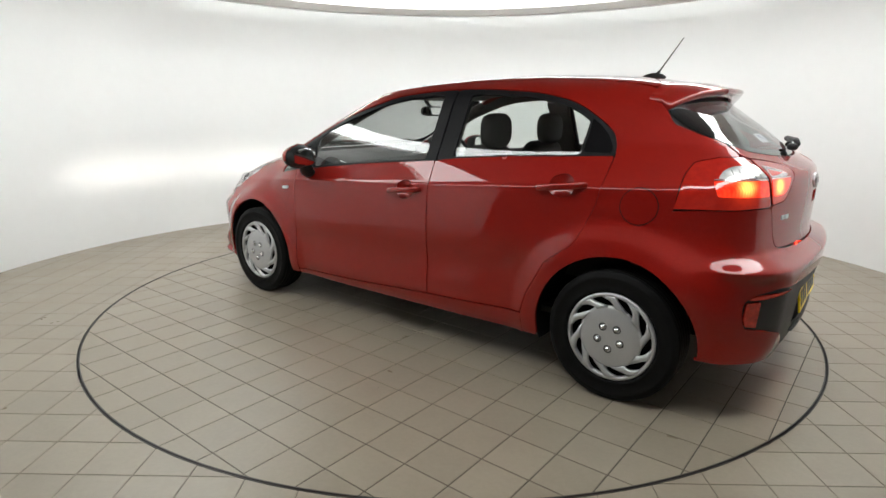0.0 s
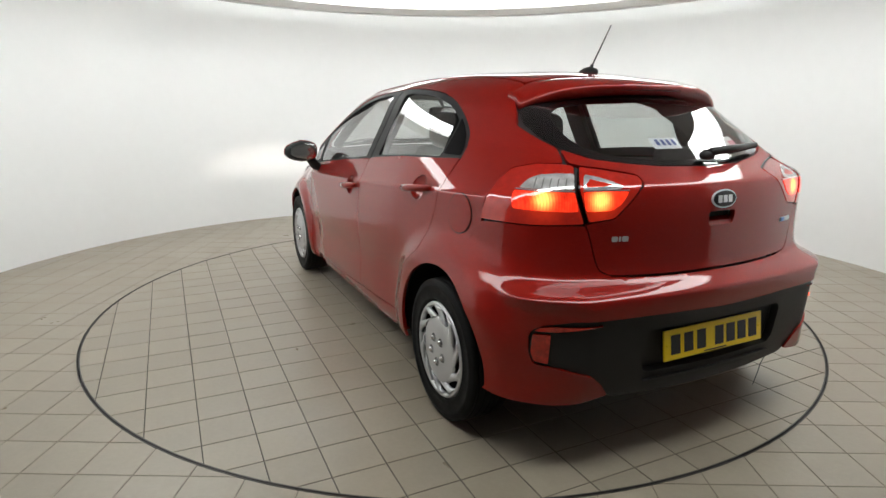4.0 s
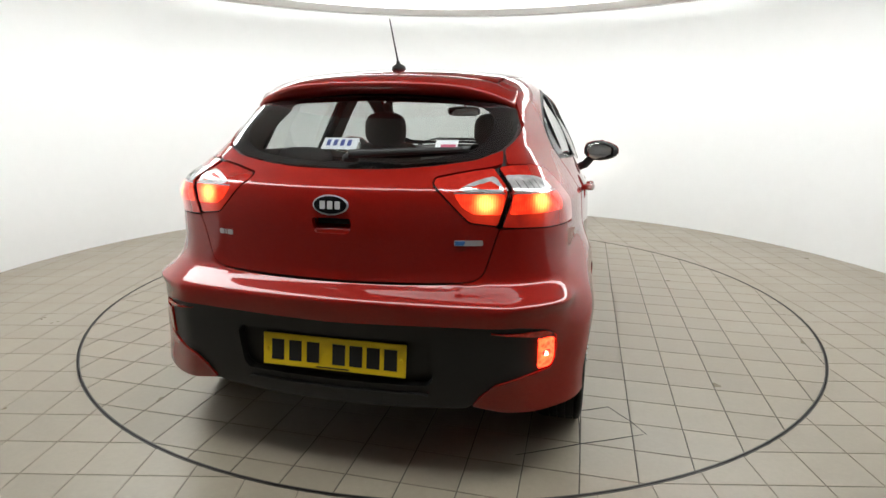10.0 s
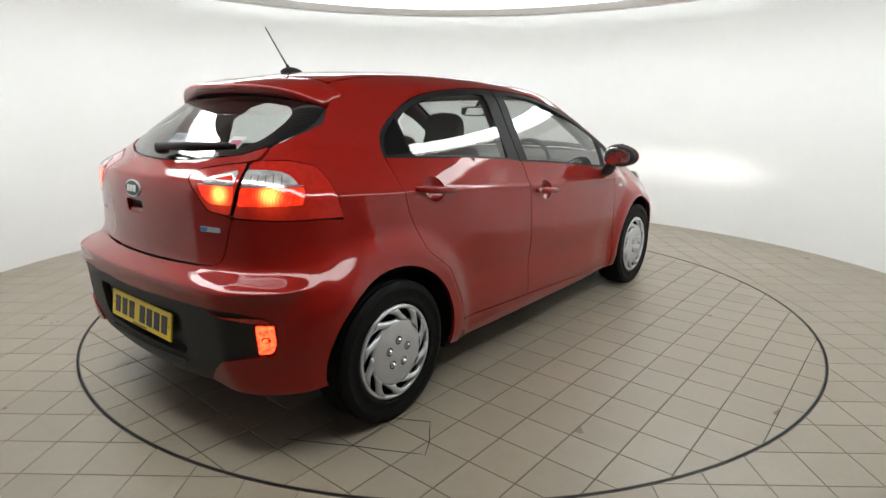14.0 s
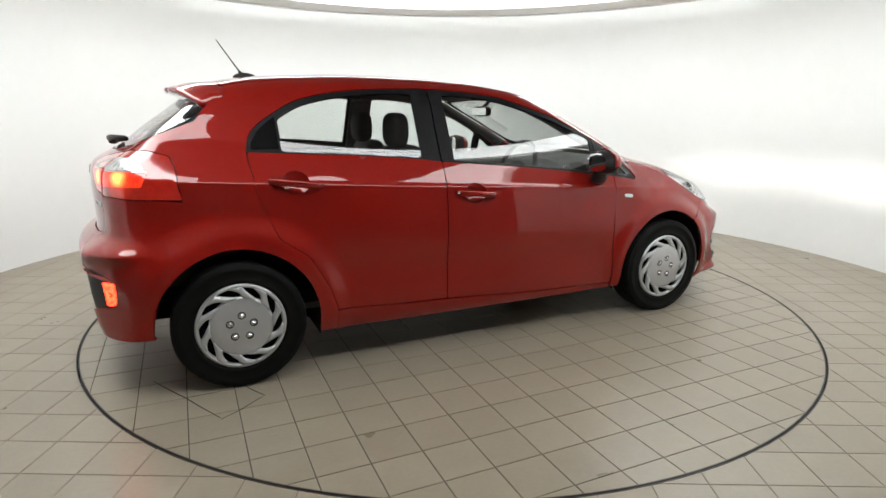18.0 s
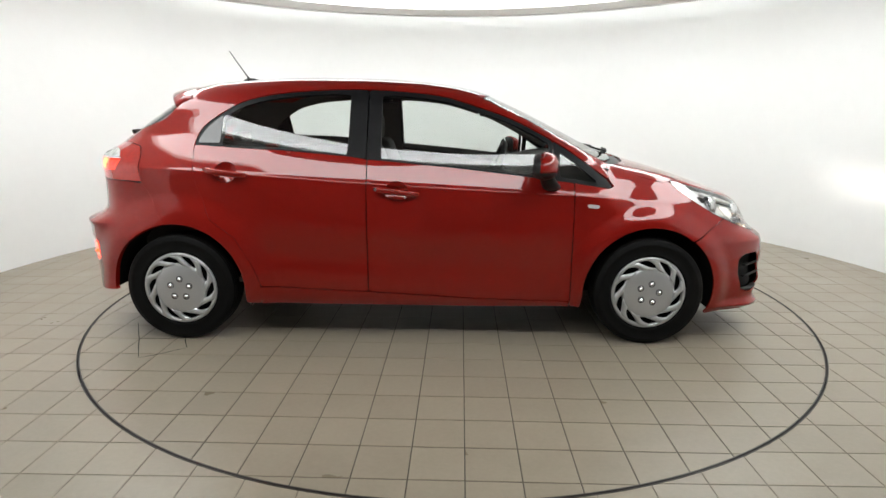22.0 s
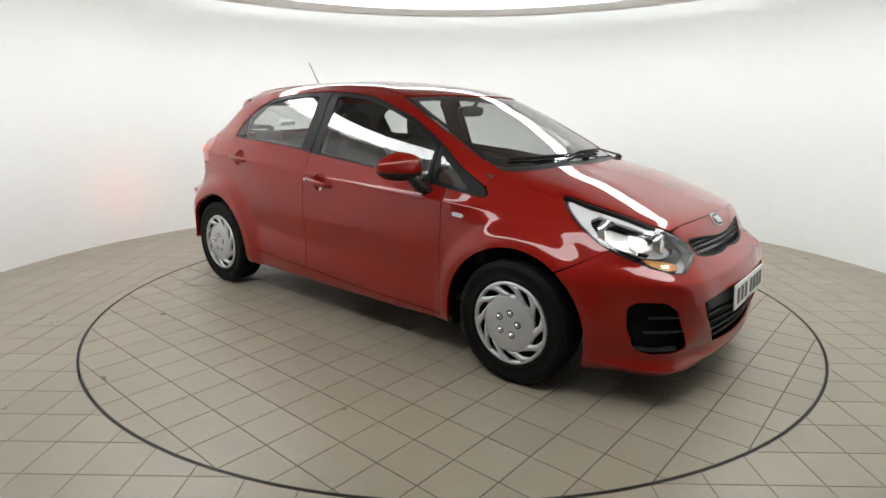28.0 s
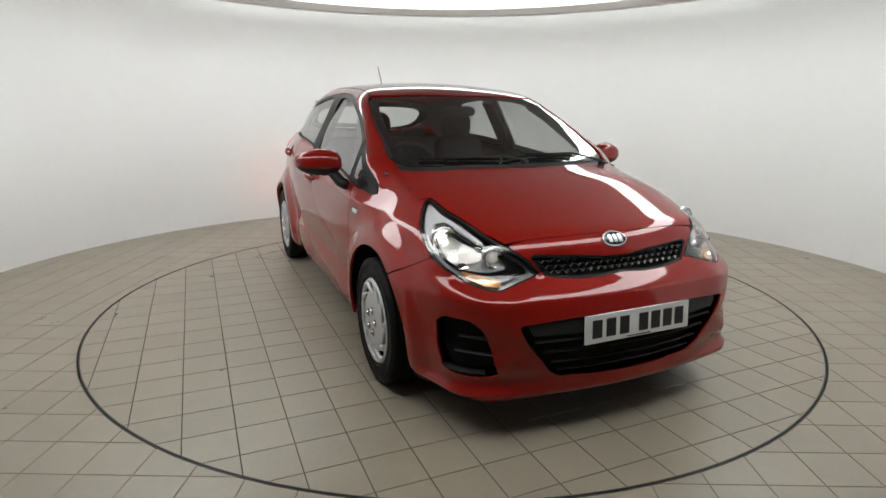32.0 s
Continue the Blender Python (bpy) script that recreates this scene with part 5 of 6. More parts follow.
def build_grilles():
    g = skin("upper_grille", "nose", whole(GRILLE), M_BLACKDEEP, CAR, offset=-0.035, res=0.04, flange=-0.03, gap=-0.001, label="black honeycomb upper grille")[0]
    ring = list(zip(*[np.array(thicken([(a * 0.0131, b) for a, b in whole(GRILLE)], 0.009))[:, 0] / 0.0131, np.array(thicken([(a * 0.0131, b) for a, b in whole(GRILLE)], 0.009))[:, 1]]))
    skin("grille_frame", "nose", whole(GRILLE), M_FRAME, g, holes=[ring], offset=-0.002, res=0.02, flange=0.02, r=0.006, label="satin black grille frame")
    # honeycomb: short links round six-sided holes
    bm = bmesh.new()
    pitch_u, pitch_v = 2.6, 0.021
    poly = [(a * 0.0131, b) for a, b in ring]
    links = []
    for j in range(-1, 6):
        for i in range(-13, 14):
            cu, cv = (i + 0.5 * (j % 2)) * pitch_u, 0.618 + j * pitch_v
            pts = [(cu + 0.48 * pitch_u * a, cv + 0.5 * pitch_v * b) for a, b in ((1, 0), (0.5, 1), (-0.5, 1), (-1, 0))]
            for a, b in zip(pts, pts[1:]):
                m = np.array([[(a[0] + b[0]) / 2 * 0.0131, (a[1] + b[1]) / 2]])
                if inside(poly, m)[0]:
                    links.append((a, b))
    A = on_body("nose", [l[0] for l in links])
    B = on_body("nose", [l[1] for l in links])
    for a, b in zip(A, B):
        sweep(bm, [a - np.array([0.010, 0, 0]), b - np.array([0.010, 0, 0])], [(0.006, 0.0022), (0.006, 0.0022)], 5)
    part("honeycomb", bm, M_MESH, g, "black honeycomb mesh")
    low = skin("lower_grille", "nose", whole(INTAKE), M_BLACKDEEP, CAR, offset=-0.055, res=0.05, flange=-0.05, gap=-0.001, label="black lower air intake with slats")[0]
    for z, w, off in ((0.410, 27.5, 0.020), (0.365, 25.5, 0.022), (0.320, 23.5, 0.024), (0.280, 21.5, 0.024)):
        us = np.linspace(-w, w, 25)
        P = on_body("nose", [(u, z) for u in us])
        part("slat", sweep(bmesh.new(), [p - np.array([off, 0, 0]) for p in P], [(0.010, 0.006)] * len(us), 8), M_SLAT, low)
    top = skin("plate_mount", "nose", whole([(0, 0.494), (16.5, 0.495), (29.5, 0.484), (28.0, 0.435), (0, 0.43)]), M_TRIM, low, offset=-0.012, res=0.04, flange=0.02, label="black plastic plate mount")
    for s in (1, -1):
        f = skin("fog_grille", "nose", [(a * s, b) for a, b in FOG], M_BLACKDEEP, CAR, offset=-0.045, res=0.03, flange=-0.04, gap=-0.001, label="black bumper corner vent with fins")[0]
        for z, a0, a1 in ((0.425, 37.3, 44.0), (0.365, 36.3, 45.0)):
            us = np.linspace(a0 * s, a1 * s, 9)
            P = on_body("nose", [(u, z) for u in us])
            part("fin", sweep(bmesh.new(), [p * np.array([1, 1, 1]) - np.array([0.006 + 0.004 * k, 0.003 * s, 0.001 * k]) for k, p in enumerate(P)], [(0.010, 0.005)] * 9, 8), M_SLAT, f, "black fin")
        us = np.linspace(38.5 * s, 49 * s, 8)
        P = on_body("nose", [(u, 0.288) for u in us])
        part("vent_lip", sweep(bmesh.new(), [p - np.array([0.02, 0.01 * s, 0]) for p in P], [(0.016, 0.010)] * 8, 8), M_SLAT, f)


def build_wheel(x, s):
    R = 0.298
    rim = bmesh.new()
    lathe(rim, [(0.0, -0.03), (0.17, -0.03), (0.195, -0.02), (0.196, -0.15), (0.0, -0.15)], 48)
    w = part("wheel", rim, M_UNDER, CAR, "dark steel wheel under a silver cover", True)
    w.matrix_basis = Matrix.Translation((x, 0.846 * s, WHEEL_Z + 0.001)) @ Matrix.Rotation(0 if s > 0 else math.pi, 4, "Z") @ Matrix.Rotation(0.63 if s > 0 else (-0.17 if x > 0 else 0.0), 4, "Y")
    prof = [(0.193, -0.165), (0.205, -0.182), (0.24, -0.190), (0.275, -0.186), (0.291, -0.172), (0.296, -0.150)]
    for k in range(4):
        y0 = -0.138 + k * 0.031
        prof += [(0.2975, y0 - 0.006), (0.298, y0), (0.298, y0 + 0.014), (0.2975, y0 + 0.017), (0.291, y0 + 0.018), (0.291, y0 + 0.023), (0.2975, y0 + 0.024)]
    prof += [(0.297, -0.012), (0.294, -0.004), (0.288, 0.001), (0.275, 0.004), (0.272, 0.0065), (0.262, 0.007), (0.258, 0.0045), (0.24, 0.006), (0.222, 0.003), (0.219, 0.005), (0.208, 0.003), (0.203, -0.004), (0.196, -0.012), (0.193, -0.03)]
    tyre = lathe(bmesh.new(), prof, 96)
    part("tyre", tyre, M_RUBBER, w, "black rubber tyre with grooved tread", True)
    cap = lathe(bmesh.new(), [(0.0, 0.011), (0.05, 0.0105), (0.10, 0.008), (0.128, 0.005), (0.139, 0.001), (0.143, -0.008), (0.0, -0.010)], 72)
    hub = part("hub_cap", cap, M_SILVER, w, "silver plastic wheel cover with ten slanted slots", True)
    ring = lathe(bmesh.new(), [(0.181, -0.010), (0.183, 0.001), (0.188, 0.005), (0.196, 0.004), (0.201, -0.003), (0.202, -0.014), (0.181, -0.014)], 96)
    part("outer_ring", ring, M_SILVER, hub, "", True)
    for k in range(10):
        a0 = 2 * math.pi * k / 10
        bm = bmesh.new()
        rows = []
        m = 7
        for i in range(m):
            f = i / (m - 1)
            r = 0.136 + 0.050 * f
            a = a0 - 0.42 * f ** 0.9
            half = 0.21 * (1 - 0.42 * math.sin(math.pi * min(1, f * 1.05)) - 0.25 * f)
            y = 0.003 - 0.002 * f
            c = []
            for da, dy in ((-half, -0.008), (-half * 0.85, 0.0005), (0.0, 0.004), (half * 0.85, 0.0005), (half, -0.008)):
                c.append(bm.verts.new((r * math.cos(a + da), y + dy, r * math.sin(a + da))))
            rows.append(c)
        for r0, r1 in zip(rows, rows[1:]):
            for i in range(4):
                bm.faces.new((r0[i], r0[i + 1], r1[i + 1], r1[i]))
        bmesh.ops.recalc_face_normals(bm, faces=bm.faces)
        ob = part("blade", bm, M_SILVER, hub, "", True)
        ob.modifiers.new("thick", "SOLIDIFY").thickness = 0.004
    for k in range(5):
        a = 2 * math.pi * k / 5 + 0.35
        bm = bmesh.new()
        geo = bmesh.ops.create_cone(bm, cap_ends=True, segments=6, radius1=0.0125, radius2=0.0095, depth=0.014, matrix=pose(0, 0, 0, -90))
        bmesh.ops.bevel(bm, geom=list(bm.edges), offset=0.0015, segments=2, affect="EDGES")
        bmesh.ops.translate(bm, verts=bm.verts, vec=(0.054 * math.cos(a), 0.014, 0.054 * math.sin(a)))
        part("wheel_nut", bm, M_CHROME, hub, "chrome-look nut cap", True)
        dip = lathe(bmesh.new(), [(0.0120, 0.0085), (0.0165, 0.0118), (0.0180, 0.0105)], 20)
        bmesh.ops.translate(dip, verts=dip.verts, vec=(0.054 * math.cos(a), 0.0005, 0.054 * math.sin(a)))
        part("nut_seat", dip, M_FRAME, hub, "", True)
    return w


def build_under():
    for x in (WHEEL_X, -WHEEL_X):
        for s in (1, -1):
            bm = bmesh.new()
            n = 26
            rows = []
            for a in np.linspace(-0.30, math.pi + (0.30 if x > 0 else 0.03), n):
                c, q = math.cos(a) * 0.385, math.sin(a) * 0.385
                edge = min(0.835, float(half_width(np.array(x + c), np.array(max(0.2, WHEEL_Z + q)))) - 0.035)
                rows.append([bm.verts.new((x + c, y * s, WHEEL_Z + q)) for y in (edge, 0.70, 0.54)] + [bm.verts.new((x + c * 0.02, 0.54 * s, WHEEL_Z + q * 0.02))])
            for a, b in zip(rows, rows[1:]):
                for i in range(3):
                    bm.faces.new((a[i], a[i + 1], b[i + 1], b[i]))
            part("wheel_liner", bm, M_UNDER, CAR, "black wheel arch liner", True)
    bm = bmesh.new()
    box(bm, (-0.90, -0.77, 0.20), (0.90, 0.77, 0.30), 0.02)
    box(bm, (-1.72, -0.53, 0.27), (1.95, 0.53, 0.36), 0.02)
    part("floor_pan", bm, M_UNDER, CAR, "black underside of the car")
    # black sheet added behind the doors to keep the shut gaps dark
    inner = [(-0.90, 0.24), (-0.92, 0.60), (-1.14, 0.80), (-1.18, 1.055), (-0.345, 1.005), (0.208, 0.950), (0.807, 0.88), (0.99, 0.84), (0.92, 0.62), (0.895, 0.24)]
    skin("gap_backing", "side", inner, M_UNDER, CAR, True, offset=-0.035, res=0.07, flange=0.0, label="dark backing sheet added behind the door gaps")
    skin("centre_pillar", "side", [(-0.335, 0.99), (-0.185, 0.97), (-0.185, 1.35), (-0.335, 1.35)], M_INNER, CAR, True, offset=-0.055, res=0.06, flange=-0.03, label="dark inner centre pillar trim")
    skin("rear_pillar", "side", [(-1.16, 1.02), (-1.16, 1.12), (-1.12, 1.17), (-1.05, 1.22), (-0.96, 1.27), (-1.00, 1.33), (-1.24, 1.335), (-1.36, 1.25), (-1.48, 1.12), (-1.50, 1.0)], M_INNER, CAR, True, offset=-0.03, res=0.06, flange=0, label="dark rear pillar trim")
    opening = BELT + ARC
    band = [(x, z + (0.045 if z > 1.11 else -0.03)) for x, z in opening]
    skin("window_lining", "side", band, M_INNER, CAR, True, holes=[thicken(opening, 0.022)], offset=-0.022, res=0.05, flange=0, label="dark lining round the side windows")
    skin("roof_lining", "top", whole_top([(0.42, 0), (0.37, 0.43), (0.30, 0.50), (-0.5, 0.47), (-1.22, 0.43), (-1.24, 0)]), M_LINING, CAR, offset=-0.030, res=0.07, flange=0.0, label="pale grey roof lining")
    for s in (1, -1):
        P = on_body("top", [(0.95, 0.615), (0.78, 0.603), (0.55, 0.582), (0.40, 0.545)])
        part("front_pillar_trim", sweep(bmesh.new(), [(p[0] - 0.035, (p[1] - 0.0) * s, p[2] - 0.035) for p in P], [(0.032, 0.028)] * 4, 10), M_INNER, CAR, "dark inner front pillar trim", True)


def seat(y):
    st = part("front_seat", box(bmesh.new(), (-0.22, y - 0.25, 0.47), (0.30, y + 0.25, 0.60), 0.05), M_SEAT, CAR, "charcoal cloth front seat", True)
    bm = box(bmesh.new(), (-0.065, -0.235, 0.0), (0.065, 0.235, 0.58), 0.055)
    for v in bm.verts:
        f = max(0.0, (v.co.z - 0.25) / 0.33)
        v.co.y *= 1 - 0.30 * f * f
    bmesh.ops.transform(bm, matrix=Matrix.Translation((-0.11, y, 0.52)) @ pose(0, 0, 0, 0, -20, 0), verts=bm.verts)
    part("backrest", bm, M_SEAT, st, "charcoal cloth backrest", True)
    hr = blob(bmesh.new(), (-0.335, y, 1.150), (0.055, 0.122, 0.098), 3.0, 28, 16)
    part("headrest", hr, M_SEAT, st, "charcoal headrest", True)
    for d in (-0.06, 0.06):
        part("headrest_post", sweep(bmesh.new(), [(-0.30, y + d, 1.03), (-0.335, y + d, 1.10)], [0.006, 0.006], 8), M_CHROME, st)


def build_interior():
    for y in (0.325, -0.325):
        seat(y)
    bm = box(bmesh.new(), (-1.18, -0.62, 0.46), (-0.72, 0.62, 0.62), 0.05)
    bench = part("rear_bench", bm, M_SEAT, CAR, "charcoal cloth rear bench", True)
    bm = box(bmesh.new(), (-0.06, -0.62, 0.0), (0.06, 0.62, 0.50), 0.05)
    bmesh.ops.transform(bm, matrix=Matrix.Translation((-1.14, 0, 0.55)) @ pose(0, 0, 0, 0, -18, 0), verts=bm.verts)
    part("backrest", bm, M_SEAT, bench, "charcoal rear backrest", True)
    for y in (-0.36, 0.36):
        part("headrest", blob(bmesh.new(), (-1.315, y, 1.06), (0.045, 0.12, 0.045), 3.0, 24, 12), M_SEAT, bench, "low charcoal headrest", True)
    shelf = box(bmesh.new(), (-1.66, -0.50, 0.965), (-1.36, 0.50, 0.985), 0.008)
    part("parcel_shelf", shelf, M_INNER, CAR, "dark luggage shelf")
    boot = box(bmesh.new(), (-1.76, -0.52, 0.40), (-1.25, 0.52, 0.44))
    box(boot, (-1.60, -0.56, 0.44), (-1.25, -0.53, 0.96))
    box(boot, (-1.60, 0.53, 0.44), (-1.25, 0.56, 0.96))
    box(boot, (-1.79, -0.42, 0.44), (-1.76, 0.42, 0.96))
    part("boot_trim", boot, M_INNER, CAR, "dark luggage space trim")
    floor_in = box(bmesh.new(), (-1.3, -0.76, 0.31), (0.95, 0.76, 0.34))
    part("cabin_floor", floor_in, M_INNER, CAR, "dark cabin carpet")
    prof = [(1.13, 0.955), (0.98, 0.985), (0.80, 0.965), (0.66, 0.93), (0.58, 0.88), (0.56, 0.80), (0.62, 0.66), (0.72, 0.52), (1.10, 0.50)]
    bm = bmesh.new()
    rows = []
    for y in np.linspace(-0.70, 0.70, 15):
        hump = 0.035 * math.exp(-((y + 0.37) / 0.17) ** 2)
        edge = 0.07 * (abs(y) / 0.7) ** 3
        rows.append([bm.verts.new((x - edge * (1 if x > 0.9 else 0.3), y, z + (hump if 0.57 < x < 0.9 and z > 0.85 else 0))) for x, z in prof])
    for a, b in zip(rows, rows[1:]):
        for i in range(len(prof)):
            j = (i + 1) % len(prof)
            bm.faces.new((a[i], a[j], b[j], b[i]))
    bm.faces.new(rows[0])
    bm.faces.new(rows[-1])
    bmesh.ops.recalc_face_normals(bm, faces=bm.faces)
    dash = part("dashboard", bm, M_INNER, CAR, "dark grey moulded dashboard")
    part("centre_console", box(bmesh.new(), (0.0, -0.10, 0.34), (0.68, 0.10, 0.72), 0.03), M_INNER, CAR, "dark centre console")
    bm = lathe(bmesh.new(), [(0.185 + 0.015 * math.cos(a), 0.015 * math.sin(a)) for a in np.linspace(0, 2 * math.pi, 11)], 48, "x")
    hubm = Matrix.Translation((0.45, -0.37, 0.90)) @ pose(0, 0, 0, 0, 22, 0)
    bmesh.ops.transform(bm, matrix=hubm, verts=bm.verts)
    sw = part("steering_wheel", bm, M_TRIM, CAR, "black three-spoke steering wheel", True)
    bm = blob(bmesh.new(), (0, 0, 0), (0.03, 0.075, 0.065), 3, 20, 12)
    bmesh.ops.transform(bm, matrix=hubm, verts=bm.verts)
    part("wheel_boss", bm, M_TRIM, sw, "", True)
    for a in (0, math.pi, -math.pi / 2):
        bm = sweep(bmesh.new(), [hubm @ Vector((0.0, 0.05 * math.cos(a), 0.05 * math.sin(a))), hubm @ Vector((0.0, 0.18 * math.cos(a), 0.18 * math.sin(a)))], [(0.012, 0.022), (0.010, 0.018)], 8)
        part("spoke", bm, M_SILVER, sw, "grey spoke", True)
    part("steering_column", sweep(bmesh.new(), [hubm @ Vector((0.02, 0, 0)), (0.68, -0.37, 0.82)], [0.04, 0.05], 12), M_TRIM, sw)
    mir = part("rear_view_mirror", blob(bmesh.new(), (0.40, 0.0, 1.255), (0.022, 0.115, 0.033), 3.2, 28, 12), M_TRIM, CAR, "dark inside rear-view mirror", True)
    part("mirror_glass", box(bmesh.new(), (0.376, -0.10, 1.230), (0.380, 0.10, 1.280), 0.002), M_MIRROR, mir)
    part("mirror_stem", sweep(bmesh.new(), [(0.41, 0, 1.28), (0.46, 0, 1.325)], [0.010, 0.014], 8), M_TRIM, mir)


def build_spoiler():
    def tail_x(y):
        return -1.505 + 0.135 * (abs(y) / 0.52) ** 2.4

    def tip_z(y):
        return 1.366 - 0.075 * (abs(y) / 0.535) ** 4
    rows = []
    bm = bmesh.new()
    for y in np.linspace(-0.535, 0.535, 41):
        ya = abs(y)
        x0 = -1.278 + 0.01 * (ya / 0.5) ** 2
        zr = float(on_body("top", [(x0, min(ya, 0.50))])[0][2]) - 0.14 * max(0, ya - 0.47)
        xt, zt = tail_x(y), tip_z(y)
        low = 1.316 - 0.048 * (ya / 0.535) ** 2
        xl = -1.392 + 0.06 * (ya / 0.535) ** 2
        zr = max(zr, low + 0.02)
        zt = max(zt, low + 0.012)
        sec = [(x0, zr), (x0 * 0.5 + xt * 0.5, zr * 0.5 + zt * 0.5 + 0.010), (xt + 0.018, zt + 0.004), (xt + 0.002, zt - 0.004), (xt, zt - 0.012), (xt + 0.006, zt - 0.024), ((xt + xl) / 2, (zt - 0.03 + low) / 2), (xl, low), (x0 + 0.01, low + 0.005)]
        rows.append([bm.verts.new((x, y, z)) for x, z in sec])
    for a, b in zip(rows, rows[1:]):
        for i in range(len(a) - 1):
            bm.faces.new((a[i], b[i], b[i + 1], a[i + 1]))
    bm.faces.new(rows[0])
    bm.faces.new(rows[-1])
    bmesh.ops.recalc_face_normals(bm, faces=bm.faces)
    sp = part("spoiler", bm, M_PAINT, CAR, "red roof spoiler above the rear window", True)
    bm = bmesh.new()
    rows = []
    for y in np.linspace(-0.16, 0.16, 17):
        xt, zt = tail_x(y), tip_z(y)
        rows.append([bm.verts.new((xt + dx, y, zt + dz)) for dx, dz in ((0.012, 0.0045), (-0.004, -0.002), (-0.005, -0.014), (0.004, -0.026), (0.02, -0.02))])
    for a, b in zip(rows, rows[1:]):
        for i in range(4):
            bm.faces.new((a[i], b[i], b[i + 1], a[i + 1]))
    bmesh.ops.recalc_face_normals(bm, faces=bm.faces)
    part("brake_light", bm, M_REDLENS, sp, "dark red high brake light", True)


def build_small():
    # aerial
    z = float(on_body("top", [(-1.10, 0.0)])[0][2])
    bm = bmesh.new()
    prof = [(-0.058, 0.006, 0.004), (-0.04, 0.022, 0.016), (-0.01, 0.027, 0.024), (0.02, 0.024, 0.022), (0.05, 0.014, 0.014), (0.068, 0.004, 0.005)]
    sweep(bm, [(-1.10 + a, 0, z + 0.002) for a, w, h in prof], [(w, h) for a, w, h in prof], 18)
    an = part("aerial", bm, M_TRIM, CAR, "black roof aerial", True)
    part("aerial_collar", sweep(bmesh.new(), [(-1.113, 0, z + 0.010), (-1.121, 0, z + 0.034)], [0.011, 0.007], 14), M_TRIM, an, "", True)
    part("aerial_mast", sweep(bmesh.new(), [(-1.121, 0, z + 0.030), (-1.229, 0, 1.622)], [0.0038, 0.0022], 10), M_FRAME, an, "thin black aerial mast", True)
    # rear wiper
    g = on_body("rear", [(-0.03, 1.085), (-0.20, 1.095), (-0.40, 1.112), (0.02, 1.10)])
    lift = np.array([-0.035, 0, 0.028])
    p0 = g[0] + lift * 1.1
    bm = blob(bmesh.new(), tuple(g[0] + lift * 0.6), (0.024, 0.030, 0.017), 2.6, 20, 12)
    wp = part("rear_wiper", bm, M_TRIM, CAR, "black rear wiper on the rear window", True)
    part("wiper_arm", sweep(bmesh.new(), [p0, g[1] + lift * 1.1, g[2] + lift * 0.75], [(0.014, 0.016), (0.012, 0.013), (0.008, 0.008)], 10), M_TRIM, wp, "", True)
    part("wiper_blade", sweep(bmesh.new(), [g[3] + lift * 0.4 + np.array([0, -0.06, 0]), g[1] + lift * 0.45 + np.array([0, 0, 0.004]), g[2] + lift * 0.45 + np.array([0, -0.02, 0.002])], [(0.006, 0.010)] * 3, 8), M_RUBBER, wp, "", True)
    # front wipers
    for pts in (((1.165, 0.52), (1.10, 0.36), (1.125, 0.06), (1.150, -0.10)), ((1.200, 0.0), (1.150, -0.12), (1.10, -0.36), (1.045, -0.52))):
        P = on_body("top", pts)
        up = np.array([0.007, 0, 0.014])
        fw = part("front_wiper", blob(bmesh.new(), tuple(P[0] + up * 0.5), (0.020, 0.020, 0.014), 2.5, 18, 10), M_TRIM, CAR, "black windscreen wiper", True)
        part("wiper_arm", sweep(bmesh.new(), [P[0] + up * 1.4, P[1] + up * 1.5, P[2] + up], [(0.009, 0.006), (0.007, 0.005), (0.005, 0.004)], 8), M_TRIM, fw, "", True)
        part("wiper_blade", sweep(bmesh.new(), [P[1] + up * 0.5, P[2] + up * 0.5, P[3] + up * 0.5], [(0.005, 0.007)] * 3, 8), M_RUBBER, fw, "", True)
    # number plates: bars in place of the characters
    for front in (True, False):
        x, zc, tilt = (2.094, 0.449, -4) if front else (-1.912, 0.444, 8)
        bm = box(bmesh.new(), (-0.004, -0.261, -0.0565), (0.004, 0.261, 0.0565), 0.002)
        pl = part("number_plate", bm, M_WHITEP if front else M_YELLOW, CAR, "white front number plate" if front else "yellow rear number plate")
        pl.matrix_basis = Matrix.Translation((x, 0, zc)) @ pose(0, 0, 0, 0, tilt if front else tilt, 0)
        d = 1 if front else -1
        xs = [-0.205, -0.139, -0.073, 0.022, 0.084, 0.146, 0.208]
        for y in xs:
            part("bar", box(bmesh.new(), (min(d * 0.0038, d * 0.0052), y * d - 0.023, -0.036), (max(d * 0.0038, d * 0.0052), y * d + 0.023, 0.036), 0.0), M_INK, pl)
        part("maker_line", box(bmesh.new(), (min(d * 0.0038, d * 0.0050), -0.06, -0.0515), (max(d * 0.0038, d * 0.0050), 0.06, -0.047)), M_INK, pl)
        for y in (-0.245, 0.245):
            bm = bmesh.new()
            bmesh.ops.create_cone(bm, cap_ends=True, segments=14, radius1=0.007, radius2=0.005, depth=0.004, matrix=Matrix.Translation((d * 0.006, y, 0.0)) @ pose(0, 0, 0, 0, 90 * d, 0))
            part("screw_cap", bm, M_WHITEP if front else M_YELLOW, pl)
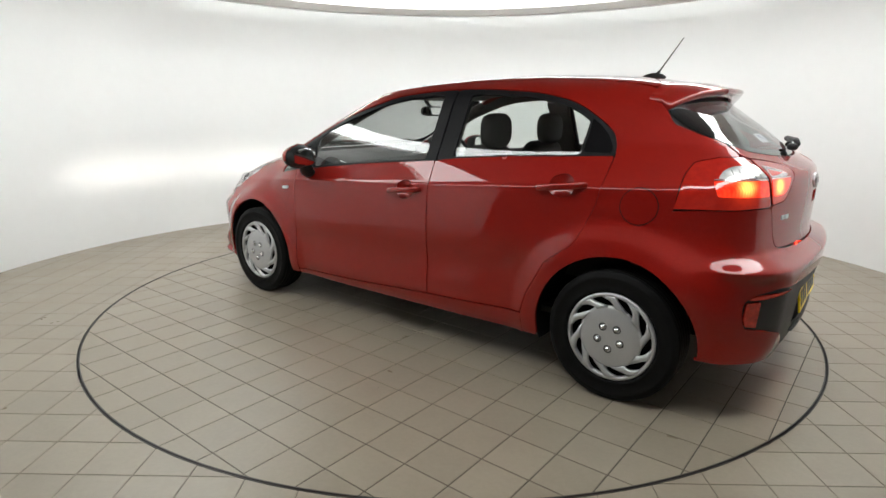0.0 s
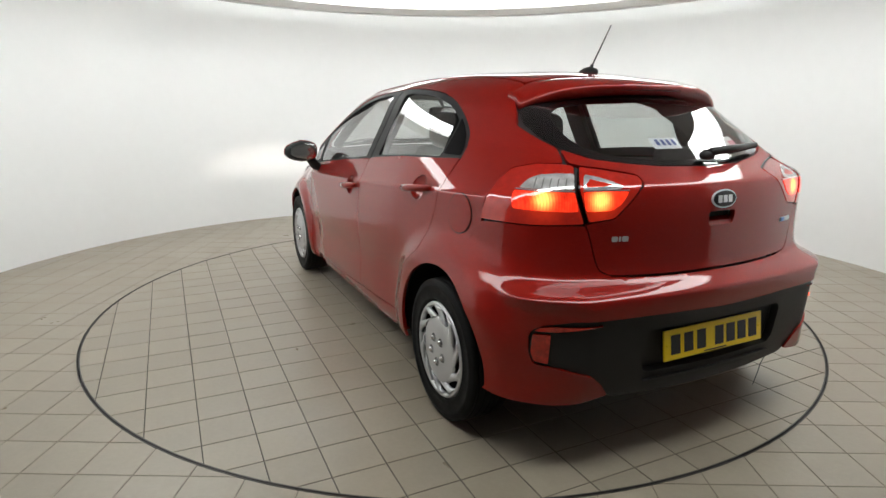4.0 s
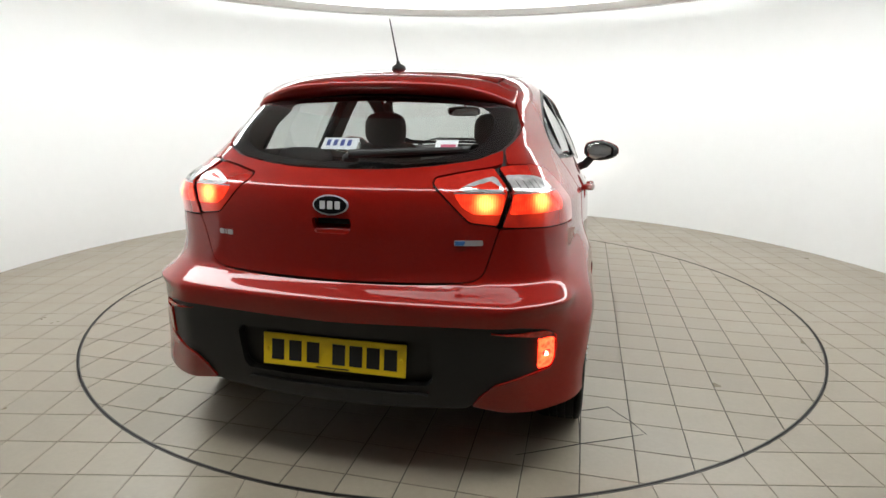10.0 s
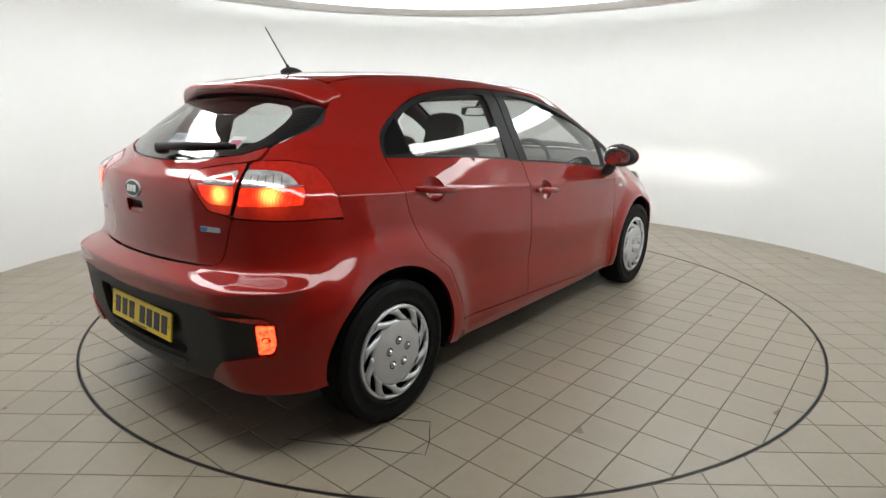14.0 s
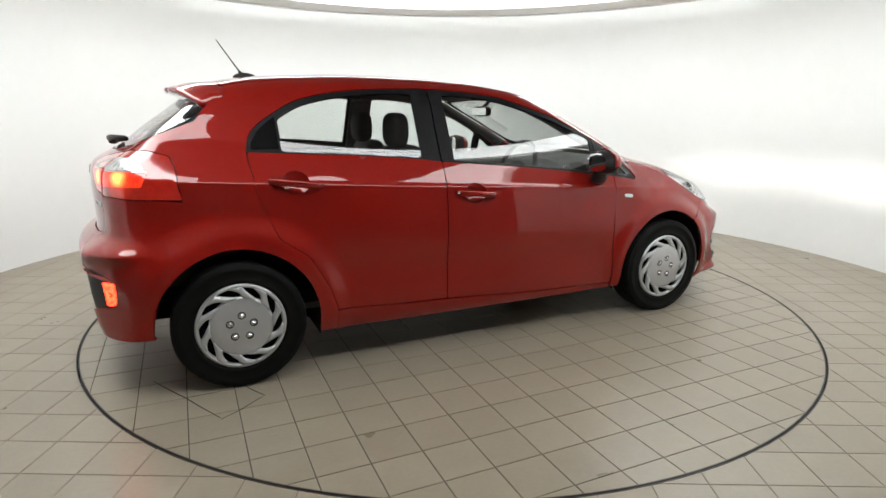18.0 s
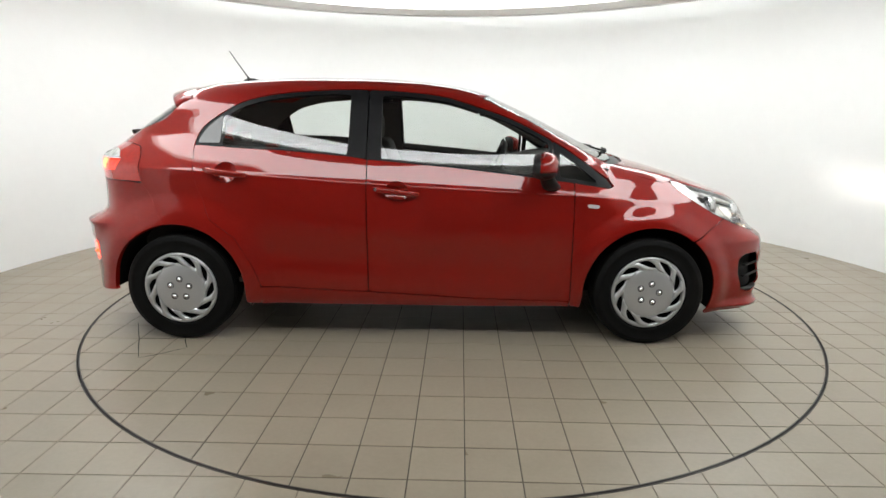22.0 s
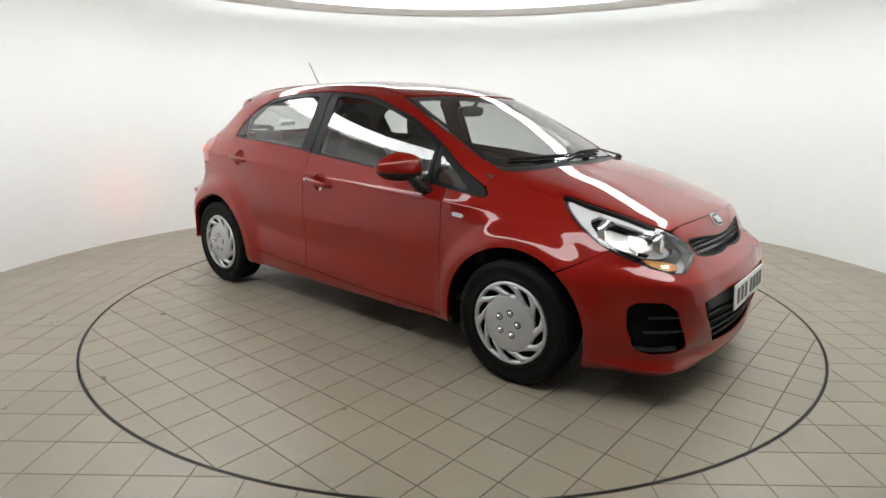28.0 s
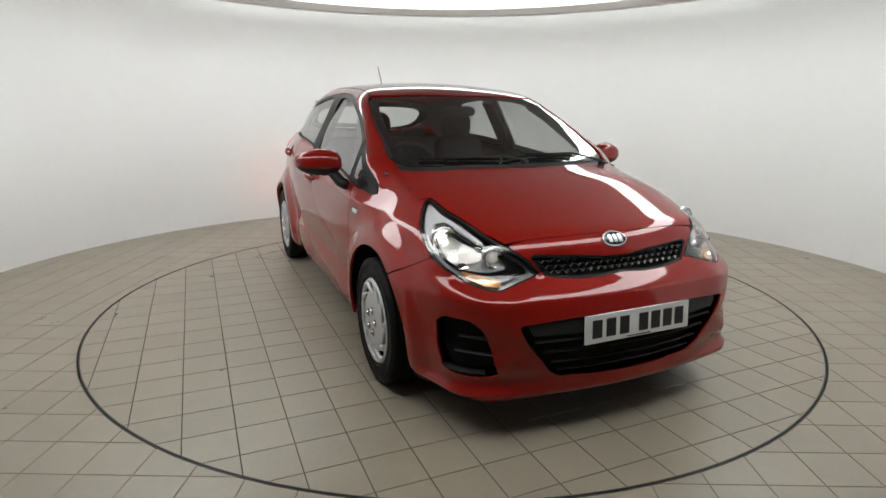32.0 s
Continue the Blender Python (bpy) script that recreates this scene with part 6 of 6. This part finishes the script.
    # oval badges as plain shapes
    for mp, c, nm in (("nose", (0.0, 0.748), "front"), ("rear", (0.0, 0.957), "rear")):
        hw, hh = (0.062, 0.026 if mp == "nose" else 0.033)
        sx = 1 / 0.0131 if mp == "nose" else 1.0
        el = lambda a, b: [(a * math.cos(t) * sx, c[1] + b * math.sin(t)) for t in np.linspace(0, 2 * math.pi, 28, endpoint=False)]
        bd = skin("badge", mp, el(hw, hh), M_BADGE, CAR, offset=0.006, res=0.02, flange=0.006, gap=0, r=0.004, label="oval chrome badge")[0]
        skin("badge_field", mp, el(hw - 0.005, hh - 0.005), M_GLOSSBLACK, bd, offset=0.0075, res=0.02, flange=0.002, gap=0, r=0.004, label="black badge field")
        for y in (-0.026, 0.0, 0.026):
            skin("badge_bar", mp, [((y - 0.009) * sx, c[1] - 0.013), ((y + 0.009) * sx, c[1] - 0.013), ((y + 0.009) * sx, c[1] + 0.013), ((y - 0.009) * sx, c[1] + 0.013)], M_BADGE, bd, offset=0.010, res=0.02, flange=0.003, gap=0, r=0.003)
    for y0, wide in ((0.436, 0.020), (0.424, 0.007), (0.397, 0.022)):
        skin("name_badge", "rear", [(y0, 0.828), (y0 + wide, 0.828), (y0 + wide, 0.846), (y0, 0.846)], M_SILVER, CAR, offset=0.003, res=0.02, flange=0.003, gap=0, r=0.004, label="small chrome letter drawn as a bar")
    eb = skin("trim_badge", "rear", [(-0.495, 0.832), (-0.405, 0.832), (-0.405, 0.850), (-0.495, 0.850)], M_SILVER, CAR, offset=0.003, res=0.02, flange=0.004, gap=0, r=0.004, label="small silver and blue badge")[0]
    skin("badge_field", "rear", [(-0.435, 0.834), (-0.407, 0.834), (-0.407, 0.848), (-0.44, 0.848)], M_BLUEB, eb, offset=0.005, res=0.02, flange=0.002, gap=0, r=0.003)
    # fuel flap on the left
    c = (-1.345, 0.875)
    disc = lambda r: [(c[0] + r * math.cos(t), c[1] + r * math.sin(t)) for t in np.linspace(0, 2 * math.pi, 36, endpoint=False)]
    ff = skin("fuel_flap", "side", disc(0.079), M_BLACKDEEP, CAR, offset=0.0010, res=0.03, flange=0.002, gap=0, r=0.01, label="round red fuel flap with dark gap")[0]
    skin("flap_disc", "side", disc(0.0755), M_PAINT, ff, offset=0.0028, res=0.025, flange=0.002, gap=0, r=0.01)


build_glass()
build_lamps()
build_grilles()
build_under()
build_interior()
build_spoiler()
for wheel_x in (WHEEL_X, -WHEEL_X):
    for wheel_s in (1, -1):
        build_wheel(wheel_x, wheel_s)
build_small()
# pieces of the floors
def floors():
    tiles(TABLE, TABLE_R - 0.0105, True, TABLE_R, TABLE_PHASE, -0.70, lambda x, y: -(x * x * 0.2 + y * y), "further beige floor tiles", 0.0042)
    tiles(FLOOR, TABLE_R + 0.006, False, 3.60, FLOOR_PHASE, -0.2, lambda x, y: y + 0.2 * abs(x), "further beige floor tiles")


floors()


def motions():
    rows = [(t / 2, heading(t / 2)) for t in range(65)]
    walk(TABLE, [(t, pose(0, 0, 0, 0, 0, a)) for t, a in rows])
    walk(CAR, [(t, pose(0, 0, 0, 0, 0, a) @ pose(-0.199, -0.046, 0)) for t, a in rows])


motions()
